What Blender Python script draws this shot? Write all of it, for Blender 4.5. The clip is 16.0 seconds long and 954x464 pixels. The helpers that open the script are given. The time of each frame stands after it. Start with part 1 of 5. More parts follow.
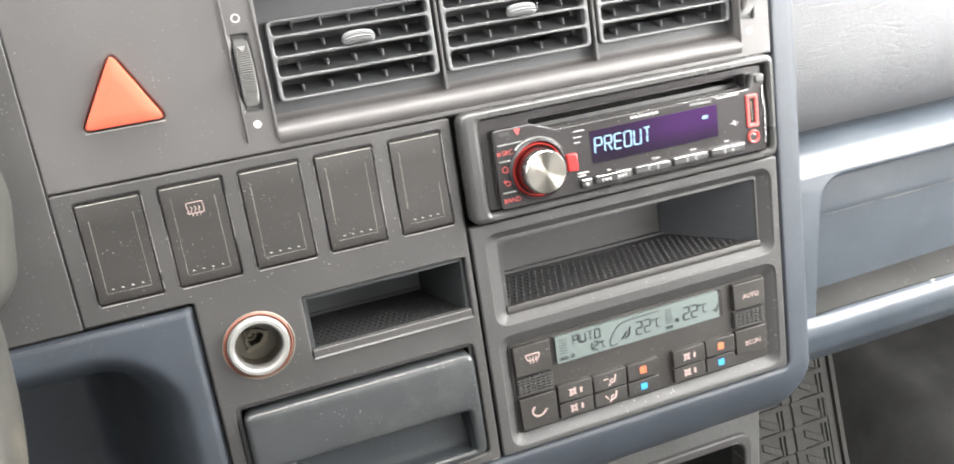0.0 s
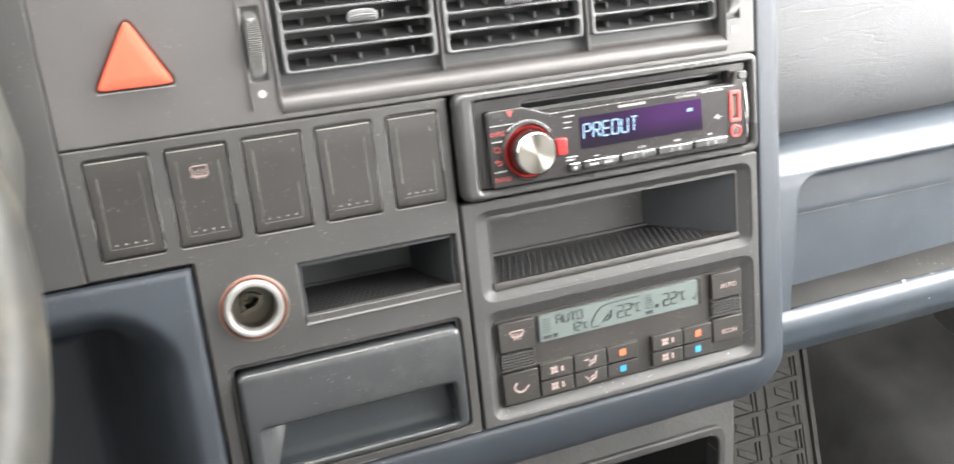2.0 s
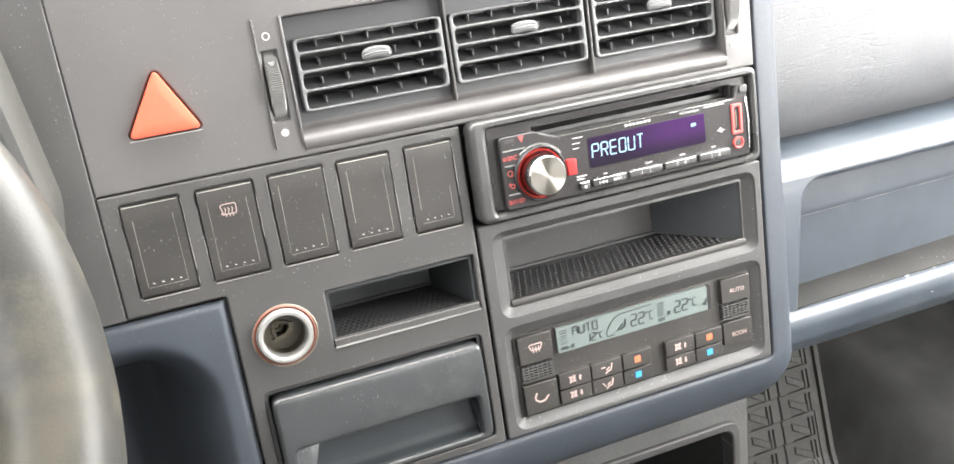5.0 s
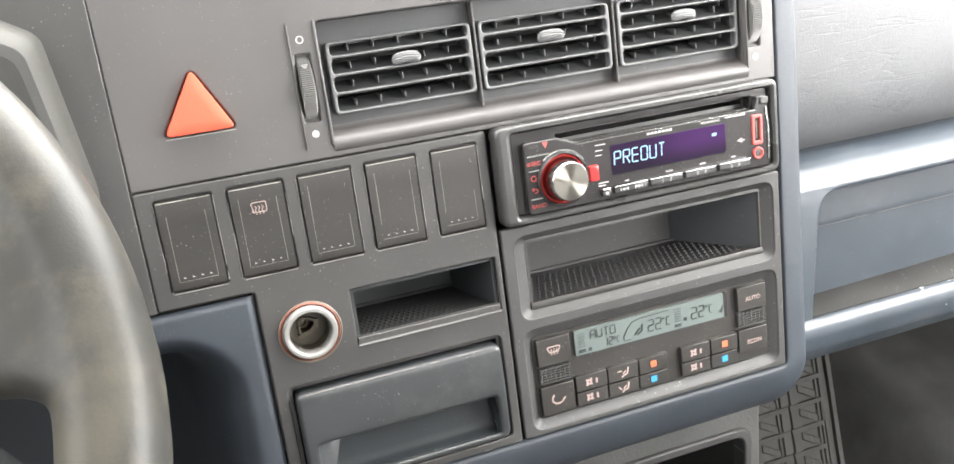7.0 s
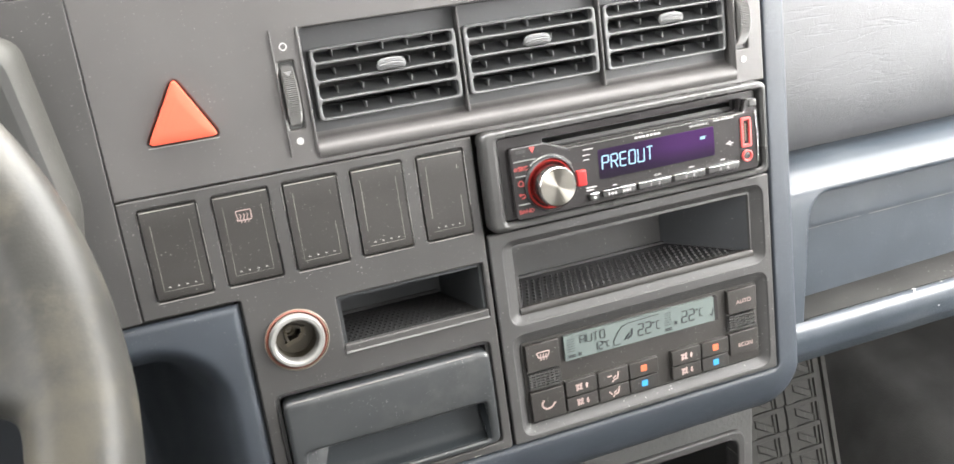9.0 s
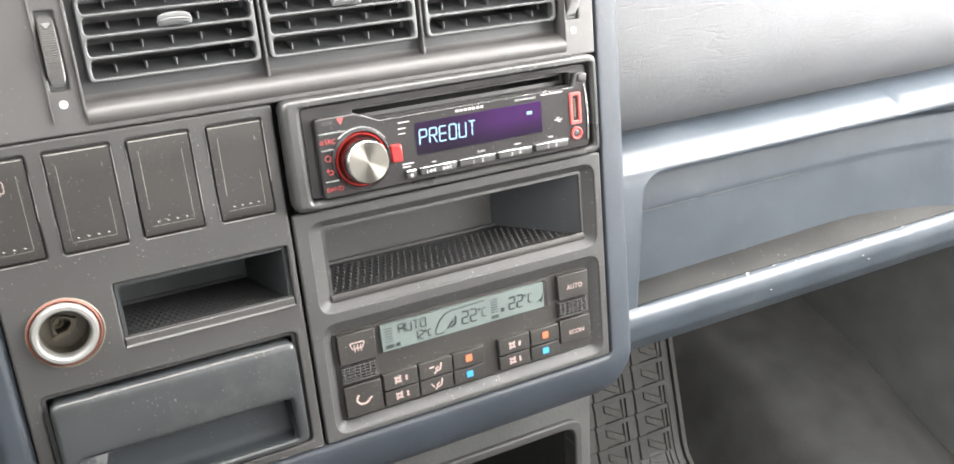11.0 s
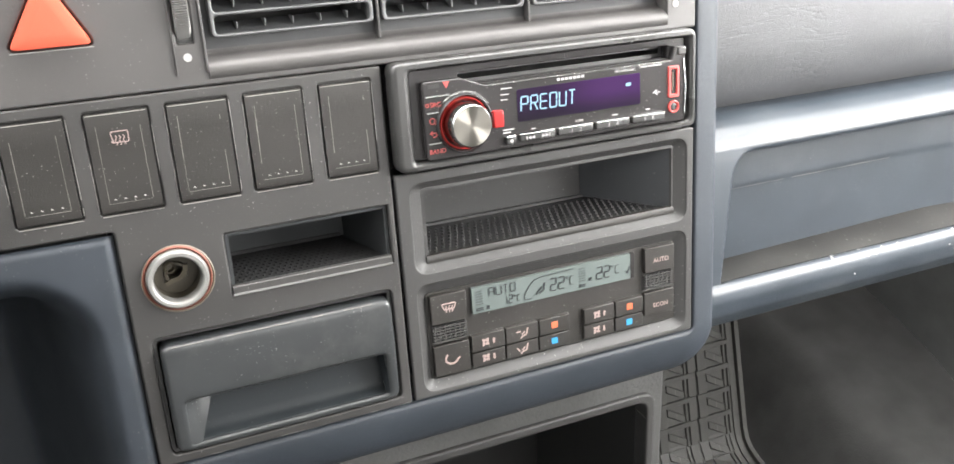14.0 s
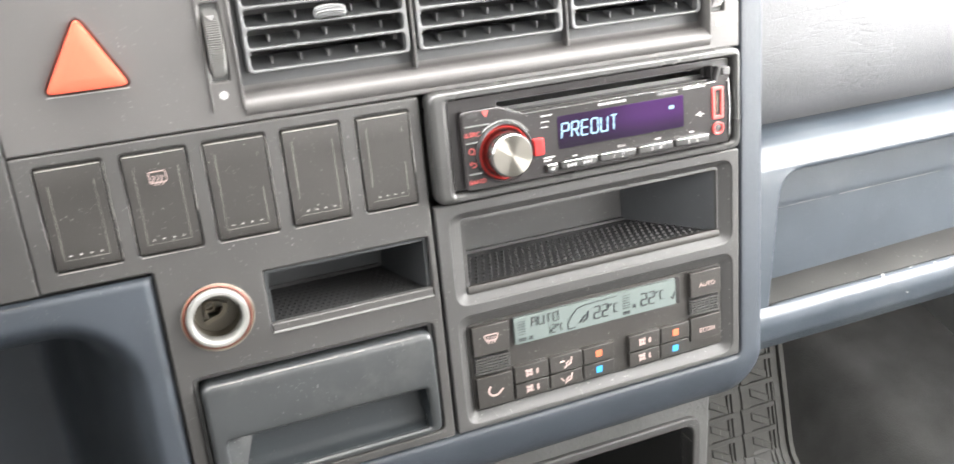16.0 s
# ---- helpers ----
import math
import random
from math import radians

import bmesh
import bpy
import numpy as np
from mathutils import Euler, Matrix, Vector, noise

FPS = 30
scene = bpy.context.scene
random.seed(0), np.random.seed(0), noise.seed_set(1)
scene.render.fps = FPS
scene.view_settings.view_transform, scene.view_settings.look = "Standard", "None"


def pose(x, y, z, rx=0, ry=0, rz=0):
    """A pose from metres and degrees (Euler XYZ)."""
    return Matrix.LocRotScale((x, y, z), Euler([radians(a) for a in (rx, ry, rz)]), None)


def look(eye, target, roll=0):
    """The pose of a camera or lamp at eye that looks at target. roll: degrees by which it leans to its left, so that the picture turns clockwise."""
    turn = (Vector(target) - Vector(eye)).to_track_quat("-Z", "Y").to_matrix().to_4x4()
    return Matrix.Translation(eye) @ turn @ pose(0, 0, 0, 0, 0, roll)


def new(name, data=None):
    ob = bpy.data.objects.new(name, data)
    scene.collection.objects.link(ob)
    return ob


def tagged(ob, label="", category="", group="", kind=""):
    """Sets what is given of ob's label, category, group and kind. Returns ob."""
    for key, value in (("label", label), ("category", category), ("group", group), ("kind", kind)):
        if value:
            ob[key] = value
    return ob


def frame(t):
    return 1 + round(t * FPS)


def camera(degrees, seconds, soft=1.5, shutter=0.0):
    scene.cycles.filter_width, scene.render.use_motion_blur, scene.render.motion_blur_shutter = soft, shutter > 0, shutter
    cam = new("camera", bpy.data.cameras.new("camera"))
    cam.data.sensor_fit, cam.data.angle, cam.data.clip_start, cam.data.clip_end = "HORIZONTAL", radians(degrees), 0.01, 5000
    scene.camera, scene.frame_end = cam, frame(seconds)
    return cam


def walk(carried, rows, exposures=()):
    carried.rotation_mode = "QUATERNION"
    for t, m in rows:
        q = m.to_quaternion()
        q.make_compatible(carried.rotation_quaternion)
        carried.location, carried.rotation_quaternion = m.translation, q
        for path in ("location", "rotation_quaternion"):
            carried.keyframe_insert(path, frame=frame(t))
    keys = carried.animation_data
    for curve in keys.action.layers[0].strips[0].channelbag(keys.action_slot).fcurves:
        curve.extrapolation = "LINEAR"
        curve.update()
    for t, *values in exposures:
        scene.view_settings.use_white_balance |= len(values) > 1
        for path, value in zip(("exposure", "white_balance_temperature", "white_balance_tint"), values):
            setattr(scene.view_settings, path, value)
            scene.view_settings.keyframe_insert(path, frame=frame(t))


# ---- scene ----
cam = camera(55.5, 16.0, shutter=0.5)
# The dashboard's face leans back by LEAN degrees; its own frame is x along it, y into it, z up it.
LEAN, RAISED = 20.0, 0.48
DASH = pose(0, 0, RAISED, -LEAN, 0, 0)
PATH = [
    (0, (-0.1440, -0.4654, 0.2629), (0.1497, 0.4509, -0.0096), -8.57),
    (0.5, (-0.1308, -0.4860, 0.2600), (0.1654, 0.4277, -0.0181), -9.82),
    (1, (-0.1214, -0.5014, 0.2624), (0.1709, 0.4130, -0.0178), -9.24),
    (1.5, (-0.1124, -0.4953, 0.2583), (0.1803, 0.4187, -0.0227), -8.66),
    (2, (-0.1569, -0.4886, 0.2466), (0.1543, 0.4267, -0.0092), -6.17),
    (2.5, (-0.1826, -0.4972, 0.2707), (0.1230, 0.4174, 0.0060), -5.30),
    (3, (-0.1640, -0.4909, 0.2685), (0.1431, 0.4211, -0.0037), -6.19),
    (3.2, (-0.1577, -0.4969, 0.2710), (0.1461, 0.4170, 0.0015), -7.13),
    (5.3, (-0.1665, -0.5068, 0.2724), (0.1343, 0.4087, 0.0053), -8.71),
    (5.5, (-0.1669, -0.5133, 0.2766), (0.1288, 0.4040, 0.0099), -8.34),
    (6, (-0.1759, -0.5170, 0.2746), (0.1159, 0.4023, 0.0105), -7.40),
    (6.5, (-0.1784, -0.5100, 0.2748), (0.1168, 0.4086, 0.0122), -7.41),
    (7, (-0.1762, -0.5109, 0.2763), (0.1161, 0.4085, 0.0131), -7.49),
    (7.5, (-0.1784, -0.5100, 0.2741), (0.1109, 0.4105, 0.0116), -7.37),
    (8, (-0.1850, -0.5134, 0.2718), (0.1059, 0.4074, 0.0117), -7.23),
    (8.5, (-0.1805, -0.5165, 0.2747), (0.1109, 0.4048, 0.0175), -7.45),
    (9, (-0.1672, -0.5099, 0.2793), (0.1246, 0.4089, 0.0137), -7.91),
    (9.5, (-0.1472, -0.4987, 0.2682), (0.1515, 0.4170, -0.0005), -8.75),
    (10, (-0.1166, -0.4912, 0.2632), (0.2010, 0.4169, -0.0097), -9.09),
    (10.2, (-0.1170, -0.4922, 0.2663), (0.2363, 0.4009, -0.0124), -8.55),
    (12.3, (-0.1114, -0.4676, 0.2488), (0.3076, 0.3781, -0.0817), -3.59),
    (12.5, (-0.1217, -0.4742, 0.2606), (0.2963, 0.3707, -0.0732), -3.38),
    (13, (-0.1329, -0.4766, 0.2606), (0.2669, 0.3813, -0.0621), -3.56),
    (13.5, (-0.1407, -0.4787, 0.2616), (0.2273, 0.3953, -0.0557), -4.17),
    (14, (-0.1465, -0.4813, 0.2574), (0.2117, 0.3976, -0.0575), -3.87),
    (14.5, (-0.1641, -0.4827, 0.2573), (0.1947, 0.3999, -0.0466), -3.51),
    (15, (-0.1898, -0.4833, 0.2617), (0.1441, 0.4115, -0.0347), -3.57),
    (15.5, (-0.1769, -0.4754, 0.2615), (0.1419, 0.4234, -0.0394), -4.63),
    (16, (-0.1451, -0.4653, 0.2693), (0.1821, 0.4278, -0.0394), -5.55),
]
EXPOSURES = [(0.0, 0.63), (0.5, 0.71), (1.0, 0.63), (1.5, 0.53), (2.5, 0.59), (3.0, 0.69), (5.5, 0.73), (6.0, 0.53), (7.0, 0.49), (8.0, 0.45), (9.0, 0.39), (9.5, 0.43), (10.0, 0.47), (12.5, 0.59), (13.0, 0.39), (13.5, 0.27), (14.5, 0.33), (15.0, 0.43), (15.5, 0.59), (16.0, 0.77)]
walk(cam, [(t, DASH @ look(eye, target, roll)) for t, eye, target, roll in PATH], EXPOSURES)

# ---- light ----
world = bpy.data.worlds.new("sky")
scene.world = world
world.use_nodes = True
wn = world.node_tree.nodes
sky = wn.new("ShaderNodeTexSky")
sky.sky_type = "NISHITA"
sky.sun_disc = False
sky.sun_elevation, sky.sun_rotation = radians(50), radians(200)
sky.air_density, sky.dust_density = 1.0, 3.0
wn["Background"].inputs["Strength"].default_value = 0.15
world.node_tree.links.new(sky.outputs["Color"], wn["Background"].inputs["Color"])

sun = new("sun", bpy.data.lights.new("sun", "SUN"))
sun.data.energy, sun.data.angle, sun.data.color = 1.0, radians(15), (1.0, 0.97, 0.92)
sun.matrix_basis = look((0, 0, 0), (0.35, -0.75, -1.0))


def window_light(name, eye, target, wide, high, watts, colour=(1.0, 0.985, 0.955)):
    """The sky's light that comes in through one window of the cab."""
    lamp = new(name, bpy.data.lights.new(name, "AREA"))
    lamp.data.shape, lamp.data.size, lamp.data.size_y = "RECTANGLE", wide, high
    lamp.data.energy, lamp.data.color = watts, colour
    lamp.matrix_basis = look(eye, target)
    return lamp


window_light("windscreen_light", (0.05, 0.36, 1.16), (0.05, -0.20, 0.45), 1.72, 0.75, 88)
window_light("rear_window_light", (0.45, -1.57, 1.27), (0.1, 0.1, 0.6), 0.80, 0.24, 9)
window_light("driver_window_light", (-0.84, -0.30, 1.05), (0.0, -0.1, 0.6), 0.95, 0.50, 9)
window_light("passenger_window_light", (0.94, -0.33, 1.03), (0.0, -0.05, 0.55), 0.95, 0.50, 50)

# ---- materials ----


def material(name, colour, rough=0.5, metal=0.0, grain=0.0, size=1500.0, vary=0.15, dust=0.0, coat=0.0, spec=0.5):
    """Moulded or worn surface: blotchy colour, uneven gloss, fine grain and specks of dust."""
    m = bpy.data.materials.new(name)
    m.use_nodes = True
    nt = m.node_tree
    n, link = nt.nodes, nt.links.new
    b = n["Principled BSDF"]
    b.inputs["Metallic"].default_value = metal
    b.inputs["Coat Weight"].default_value = coat
    b.inputs["Specular IOR Level"].default_value = spec
    co = n.new("ShaderNodeTexCoord")
    big = n.new("ShaderNodeTexNoise")
    big.inputs["Scale"].default_value, big.inputs["Detail"].default_value = 22.0, 6.0
    link(co.outputs["Object"], big.inputs["Vector"])
    ramp = n.new("ShaderNodeMapRange")
    ramp.inputs["From Min"].default_value, ramp.inputs["From Max"].default_value = 0.2, 0.8
    ramp.inputs["To Min"].default_value, ramp.inputs["To Max"].default_value = 1 - vary, 1 + vary
    link(big.outputs["Fac"], ramp.inputs["Value"])
    tint = n.new("ShaderNodeVectorMath")
    tint.operation = "SCALE"
    tint.inputs[0].default_value = colour
    link(ramp.outputs["Result"], tint.inputs["Scale"])
    out = tint.outputs["Vector"]
    if dust:
        spot = n.new("ShaderNodeTexVoronoi")
        spot.inputs["Scale"].default_value = 430.0
        flat, turn = n.new("ShaderNodeSeparateXYZ"), n.new("ShaderNodeCombineXYZ")
        spot.voronoi_dimensions = "2D"
        link(co.outputs["Object"], flat.inputs["Vector"])
        link(flat.outputs["X"], turn.inputs["X"])
        link(flat.outputs["Z"], turn.inputs["Y"])
        link(turn.outputs["Vector"], spot.inputs["Vector"])
        size_of = n.new("ShaderNodeSeparateColor")
        link(spot.outputs["Color"], size_of.inputs["Color"])
        few = n.new("ShaderNodeMath")
        few.operation, few.inputs[1].default_value = "POWER", 5.0
        link(size_of.outputs["Red"], few.inputs[0])
        reach = n.new("ShaderNodeMath")
        reach.operation, reach.inputs[1].default_value = "MULTIPLY", 0.15
        link(few.outputs["Value"], reach.inputs[0])
        hit = n.new("ShaderNodeMath")
        hit.operation = "LESS_THAN"
        link(spot.outputs["Distance"], hit.inputs[0])
        link(reach.outputs["Value"], hit.inputs[1])
        clump = n.new("ShaderNodeTexNoise")
        clump.inputs["Scale"].default_value, clump.inputs["Detail"].default_value = 60.0, 3.0
        link(co.outputs["Object"], clump.inputs["Vector"])
        where = n.new("ShaderNodeMapRange")
        where.inputs["From Min"].default_value, where.inputs["From Max"].default_value = 0.42, 0.68
        where.inputs["To Min"].default_value, where.inputs["To Max"].default_value = 0.0, dust
        link(clump.outputs["Fac"], where.inputs["Value"])
        amount = n.new("ShaderNodeMath")
        amount.operation = "MULTIPLY"
        link(hit.outputs["Value"], amount.inputs[0])
        link(where.outputs["Result"], amount.inputs[1])
        mix = n.new("ShaderNodeMix")
        mix.data_type = "RGBA"
        mix.inputs["B"].default_value = (0.34, 0.33, 0.315, 1)
        link(amount.outputs["Value"], mix.inputs["Factor"])
        link(out, mix.inputs["A"])
        out = mix.outputs["Result"]
    link(out, b.inputs["Base Color"])
    gloss = n.new("ShaderNodeMapRange")
    gloss.inputs["From Min"].default_value, gloss.inputs["From Max"].default_value = 0.2, 0.8
    gloss.inputs["To Min"].default_value, gloss.inputs["To Max"].default_value = rough * 0.85, min(1.0, rough * 1.15)
    link(big.outputs["Fac"], gloss.inputs["Value"])
    link(gloss.outputs["Result"], b.inputs["Roughness"])
    if grain:
        fine = n.new("ShaderNodeTexNoise")
        fine.inputs["Scale"].default_value, fine.inputs["Detail"].default_value = size, 2.0
        link(co.outputs["Object"], fine.inputs["Vector"])
        bump = n.new("ShaderNodeBump")
        bump.inputs["Strength"].default_value, bump.inputs["Distance"].default_value = grain, 0.0005
        link(fine.outputs["Fac"], bump.inputs["Height"])
        link(bump.outputs["Normal"], b.inputs["Normal"])
    return m


def leather_grain(m, cell, strength, deep):
    """Adds the veined relief of leather-grained vinyl to a material."""
    n, link = m.node_tree.nodes, m.node_tree.links.new
    co = n.new("ShaderNodeTexCoord")
    warp = n.new("ShaderNodeTexNoise")
    warp.inputs["Scale"].default_value = cell * 0.35
    link(co.outputs["Object"], warp.inputs["Vector"])
    add = n.new("ShaderNodeMix")
    add.data_type = "RGBA"
    add.inputs["Factor"].default_value = 0.03
    link(co.outputs["Object"], add.inputs["A"])
    link(warp.outputs["Color"], add.inputs["B"])
    v = n.new("ShaderNodeTexVoronoi")
    v.feature = "DISTANCE_TO_EDGE"
    v.inputs["Scale"].default_value = cell
    link(add.outputs["Result"], v.inputs["Vector"])
    cap = n.new("ShaderNodeMath")
    cap.operation, cap.inputs[1].default_value = "MINIMUM", 0.18
    link(v.outputs["Distance"], cap.inputs[0])
    bump = n.new("ShaderNodeBump")
    bump.inputs["Strength"].default_value, bump.inputs["Distance"].default_value = strength, deep
    link(cap.outputs["Value"], bump.inputs["Height"])
    old = n["Principled BSDF"].inputs["Normal"].links
    if old:
        link(old[0].from_socket, bump.inputs["Normal"])
    link(bump.outputs["Normal"], n["Principled BSDF"].inputs["Normal"])
    return m


def turned(m):
    """Gives a material the fan-shaped sheen of metal turned on a lathe."""
    n = m.node_tree.nodes
    t = n.new("ShaderNodeTangent")
    t.direction_type, t.axis = "RADIAL", "Y"
    n["Principled BSDF"].inputs["Anisotropic"].default_value = 0.95
    m.node_tree.links.new(t.outputs["Tangent"], n["Principled BSDF"].inputs["Tangent"])
    return m


def rubbed(m, pale, cell, lo, hi):
    """Rubs uneven pale patches into a worn surface."""
    n, link = m.node_tree.nodes, m.node_tree.links.new
    b = n["Principled BSDF"]
    co, spot = n.new("ShaderNodeTexCoord"), n.new("ShaderNodeTexNoise")
    spot.inputs["Scale"].default_value, spot.inputs["Detail"].default_value, spot.inputs["Roughness"].default_value = cell, 8.0, 0.65
    link(co.outputs["Object"], spot.inputs["Vector"])
    r = n.new("ShaderNodeMapRange")
    r.interpolation_type = "SMOOTHSTEP"
    r.inputs["From Min"].default_value, r.inputs["From Max"].default_value = lo, hi
    link(spot.outputs["Fac"], r.inputs["Value"])
    mix = n.new("ShaderNodeMix")
    mix.data_type = "RGBA"
    mix.inputs["B"].default_value = (*pale, 1)
    link(r.outputs["Result"], mix.inputs["Factor"])
    link(b.inputs["Base Color"].links[0].from_socket, mix.inputs["A"])
    link(mix.outputs["Result"], b.inputs["Base Color"])
    return m


def glow(name, colour, strength, base=(0.02, 0.02, 0.02)):
    m = bpy.data.materials.new(name)
    m.use_nodes = True
    b = m.node_tree.nodes["Principled BSDF"]
    b.inputs["Base Color"].default_value = (*base, 1)
    b.inputs["Emission Color"].default_value = (*colour, 1)
    b.inputs["Emission Strength"].default_value = strength
    b.inputs["Roughness"].default_value = 0.12
    b.inputs["Specular IOR Level"].default_value = 0.25
    return m


GREY = material("grey_dash_plastic", (0.0580, 0.0548, 0.0538), 0.42, grain=0.35, size=1900, vary=0.12, dust=0.35)
PANEL = material("panel_plastic", (0.0332, 0.0320, 0.0312), 0.43, grain=0.45, size=1900, vary=0.14, dust=0.65)
CONSOLE = material("console_plastic", (0.0385, 0.0378, 0.0375), 0.48, spec=0.35, grain=0.4, size=2000, vary=0.14, dust=0.85)
BLACK = material("black_plastic", (0.028, 0.028, 0.028), 0.35, grain=0.1, vary=0.2, dust=0.4)
DARK = material("dark_cavity_plastic", (0.035, 0.035, 0.035), 0.6, grain=0.2, vary=0.2)
BLANK = material("switch_plastic", (0.0195, 0.0178, 0.0162), 0.42, grain=0.4, size=2000, vary=0.22, dust=0.5, spec=0.42)
BLUE = leather_grain(material("blue_dash_plastic", (0.0220, 0.0275, 0.0355), 0.50, grain=0.25, size=1800, vary=0.2, dust=0.3, spec=0.46), 700, 0.4, 0.0005)
PAD = leather_grain(leather_grain(material("grained_pad_vinyl", (0.084, 0.085, 0.090), 0.6, grain=0.15, size=1800, vary=0.14, spec=0.25), 300, 0.42, 0.0008), 110, 0.08, 0.0012)
TOP = leather_grain(material("dash_top_vinyl", (0.060, 0.061, 0.063), 0.5, grain=0.2, size=1800, vary=0.1, spec=0.4), 320, 0.15, 0.0004)
TRAY = material("blue_tray_plastic", (0.027, 0.034, 0.043), 0.37, grain=0.35, size=1300, vary=0.18, dust=0.45, spec=0.54)
GLOSS = material("gloss_black_plastic", (0.026, 0.024, 0.0245), 0.18, vary=0.3, dust=0.5, spec=0.5)
VENT = material("dark_vent_plastic", (0.080, 0.081, 0.083), 0.40, grain=0.1, vary=0.15, dust=0.5, spec=0.5)
RECESS = material("recess_plastic", (0.040, 0.041, 0.043), 0.55, grain=0.2, vary=0.15, dust=0.3, spec=0.35)
DUCT = material("duct_plastic", (0.150, 0.149, 0.149), 0.8, vary=0.2, spec=0.25)
HOODGREY = material("dull_hood_plastic", (0.032, 0.032, 0.031), 0.65, grain=0.3, size=1800, vary=0.15, dust=0.3, spec=0.2)
# Paler copy of the hood plastic, for the highlight along its edge.
HOODEDGE = material("lit_hood_edge_plastic", (0.040, 0.0395, 0.036), 0.55, grain=0.3, size=1800, vary=0.2, dust=0.3, spec=0.2)
KNURL = material("knurled_grey_plastic", (0.085, 0.083, 0.080), 0.45, vary=0.15)
TRIM = material("satin_black_trim", (0.034, 0.0335, 0.033), 0.28, grain=0.05, vary=0.2, dust=0.6)
SPUN = turned(material("spun_steel", (0.19, 0.18, 0.16), 0.36, metal=1.0, vary=0.1))
CHROME = material("chrome", (0.48, 0.48, 0.47), 0.2, metal=1.0, vary=0.1)
TRIMBLUE = rubbed(material("ashtray_plastic", (0.0235, 0.0255, 0.0270), 0.30, grain=0.06, vary=0.2, dust=0.6), (0.039, 0.0405, 0.041), 34, 0.46, 0.72)
# Ashtray plastic darkened for the shade inside the finger grip.
GRIP_SHADE = material("shaded_grip_plastic", (0.0150, 0.0180, 0.0205), 0.5, grain=0.1, vary=0.2, dust=0.2, spec=0.25)
SILVER = material("dull_aluminium", (0.27, 0.265, 0.255), 0.5, metal=0.75, vary=0.15)
BARREL = material("tarnished_barrel", (0.062, 0.053, 0.038), 0.5, metal=0.3, vary=0.6)
DIRT = material("dirty_tray_floor", (0.026, 0.0255, 0.0245), 0.7, grain=0.4, size=700, vary=0.5, dust=0.4, spec=0.2)
RUST = material("rust_red_ring", (0.13, 0.04, 0.025), 0.6, vary=0.3)
ORANGE = material("orange_hazard_plastic", (0.52, 0.078, 0.042), 0.6, grain=0.1, vary=0.05, spec=0.3)
RED = material("red_print", (0.36, 0.050, 0.045), 0.4, vary=0.1)
WHITE = material("white_print", (0.32, 0.315, 0.31), 0.5, vary=0.05)
WORN_OR_LIT = material("worn_or_lit_pale_edge", (0.24, 0.235, 0.22), 0.5, vary=0.3)
PINK = material("faded_print", (0.28, 0.212, 0.198), 0.5, vary=0.15)
EDGE = material("rubbed_or_lit_edge", (0.135, 0.128, 0.118), 0.45, vary=0.5)
PALE = material("bare_plastic", (0.21, 0.205, 0.195), 0.5, vary=0.2)
CREAM = material("yellowed_plastic", (0.13, 0.112, 0.088), 0.4, vary=0.3)
# Cubby plastic kept dark and dull for the shadow inside it.
CUBBY = material("shaded_cubby_plastic", (0.034, 0.036, 0.038), 0.7, grain=0.2, vary=0.2, dust=0.3, spec=0.2)
# Own tone of the sheet that stands in for shade in the shelf.
SHELF_SHADE = material("shelf_shade_plastic", (0.058, 0.061, 0.065), 0.7, grain=0.2, vary=0.2, dust=0.3, spec=0.3)
AMBER = material("orange_print", (0.42, 0.095, 0.04), 0.5, vary=0.05)
SKYBLUE = material("blue_print", (0.02, 0.19, 0.38), 0.5, vary=0.05)
LCD = material("grey_green_lcd", (0.098, 0.116, 0.112), 0.25, vary=0.05)
INK = material("lcd_ink", (0.010, 0.013, 0.016), 0.4)


WHEEL = rubbed(material("worn_wheel_leather", (0.0235, 0.023, 0.021), 0.38, grain=0.15, size=700, vary=0.35, spec=0.16), (0.040, 0.037, 0.030), 36, 0.45, 0.68)
SHROUD = material("column_plastic", (0.012, 0.013, 0.013), 0.25, grain=0.1, vary=0.2, dust=0.3, spec=0.3)
rubbed(TRAY, (0.046, 0.053, 0.061), 16, 0.50, 0.80)
RUBBER = material("rubber", (0.032, 0.032, 0.033), 0.42, grain=0.4, size=900, vary=0.25)
MATRUB = material("dusty_rubber", (0.034, 0.0335, 0.031), 0.65, grain=0.6, size=500, vary=0.5, dust=0.5)
DOOR = material("dark_door_plastic", (0.26, 0.262, 0.262), 0.6, grain=0.5, size=700, vary=0.2)
DULL = material("dull_contact", (0.105, 0.092, 0.068), 0.5, metal=0.6, vary=0.5)
CARPET = material("grey_carpet", (0.048, 0.048, 0.0475), 0.9, grain=1.0, size=500, vary=0.4)
ROUGHGREY = material("textured_grey_plastic", (0.056, 0.056, 0.055), 0.6, grain=1.0, size=380, vary=0.25, dust=0.4)
# Copy of the insert rubber without its gleam, for the shade in the cubby.
SHADEMAT = material("shaded_rubber_insert", (0.034, 0.034, 0.035), 0.85, vary=0.2, spec=0.05)
CLOTH = material("roof_lining", (0.62, 0.615, 0.60), 0.9, grain=0.5, size=400, vary=0.1)
PAINT = material("cab_panel", (0.20, 0.20, 0.197), 0.6, grain=0.3, size=600, vary=0.1)
PURPLE = glow("display_purple", (0.115, 0.022, 0.19), 0.5, (0.008, 0.007, 0.010))


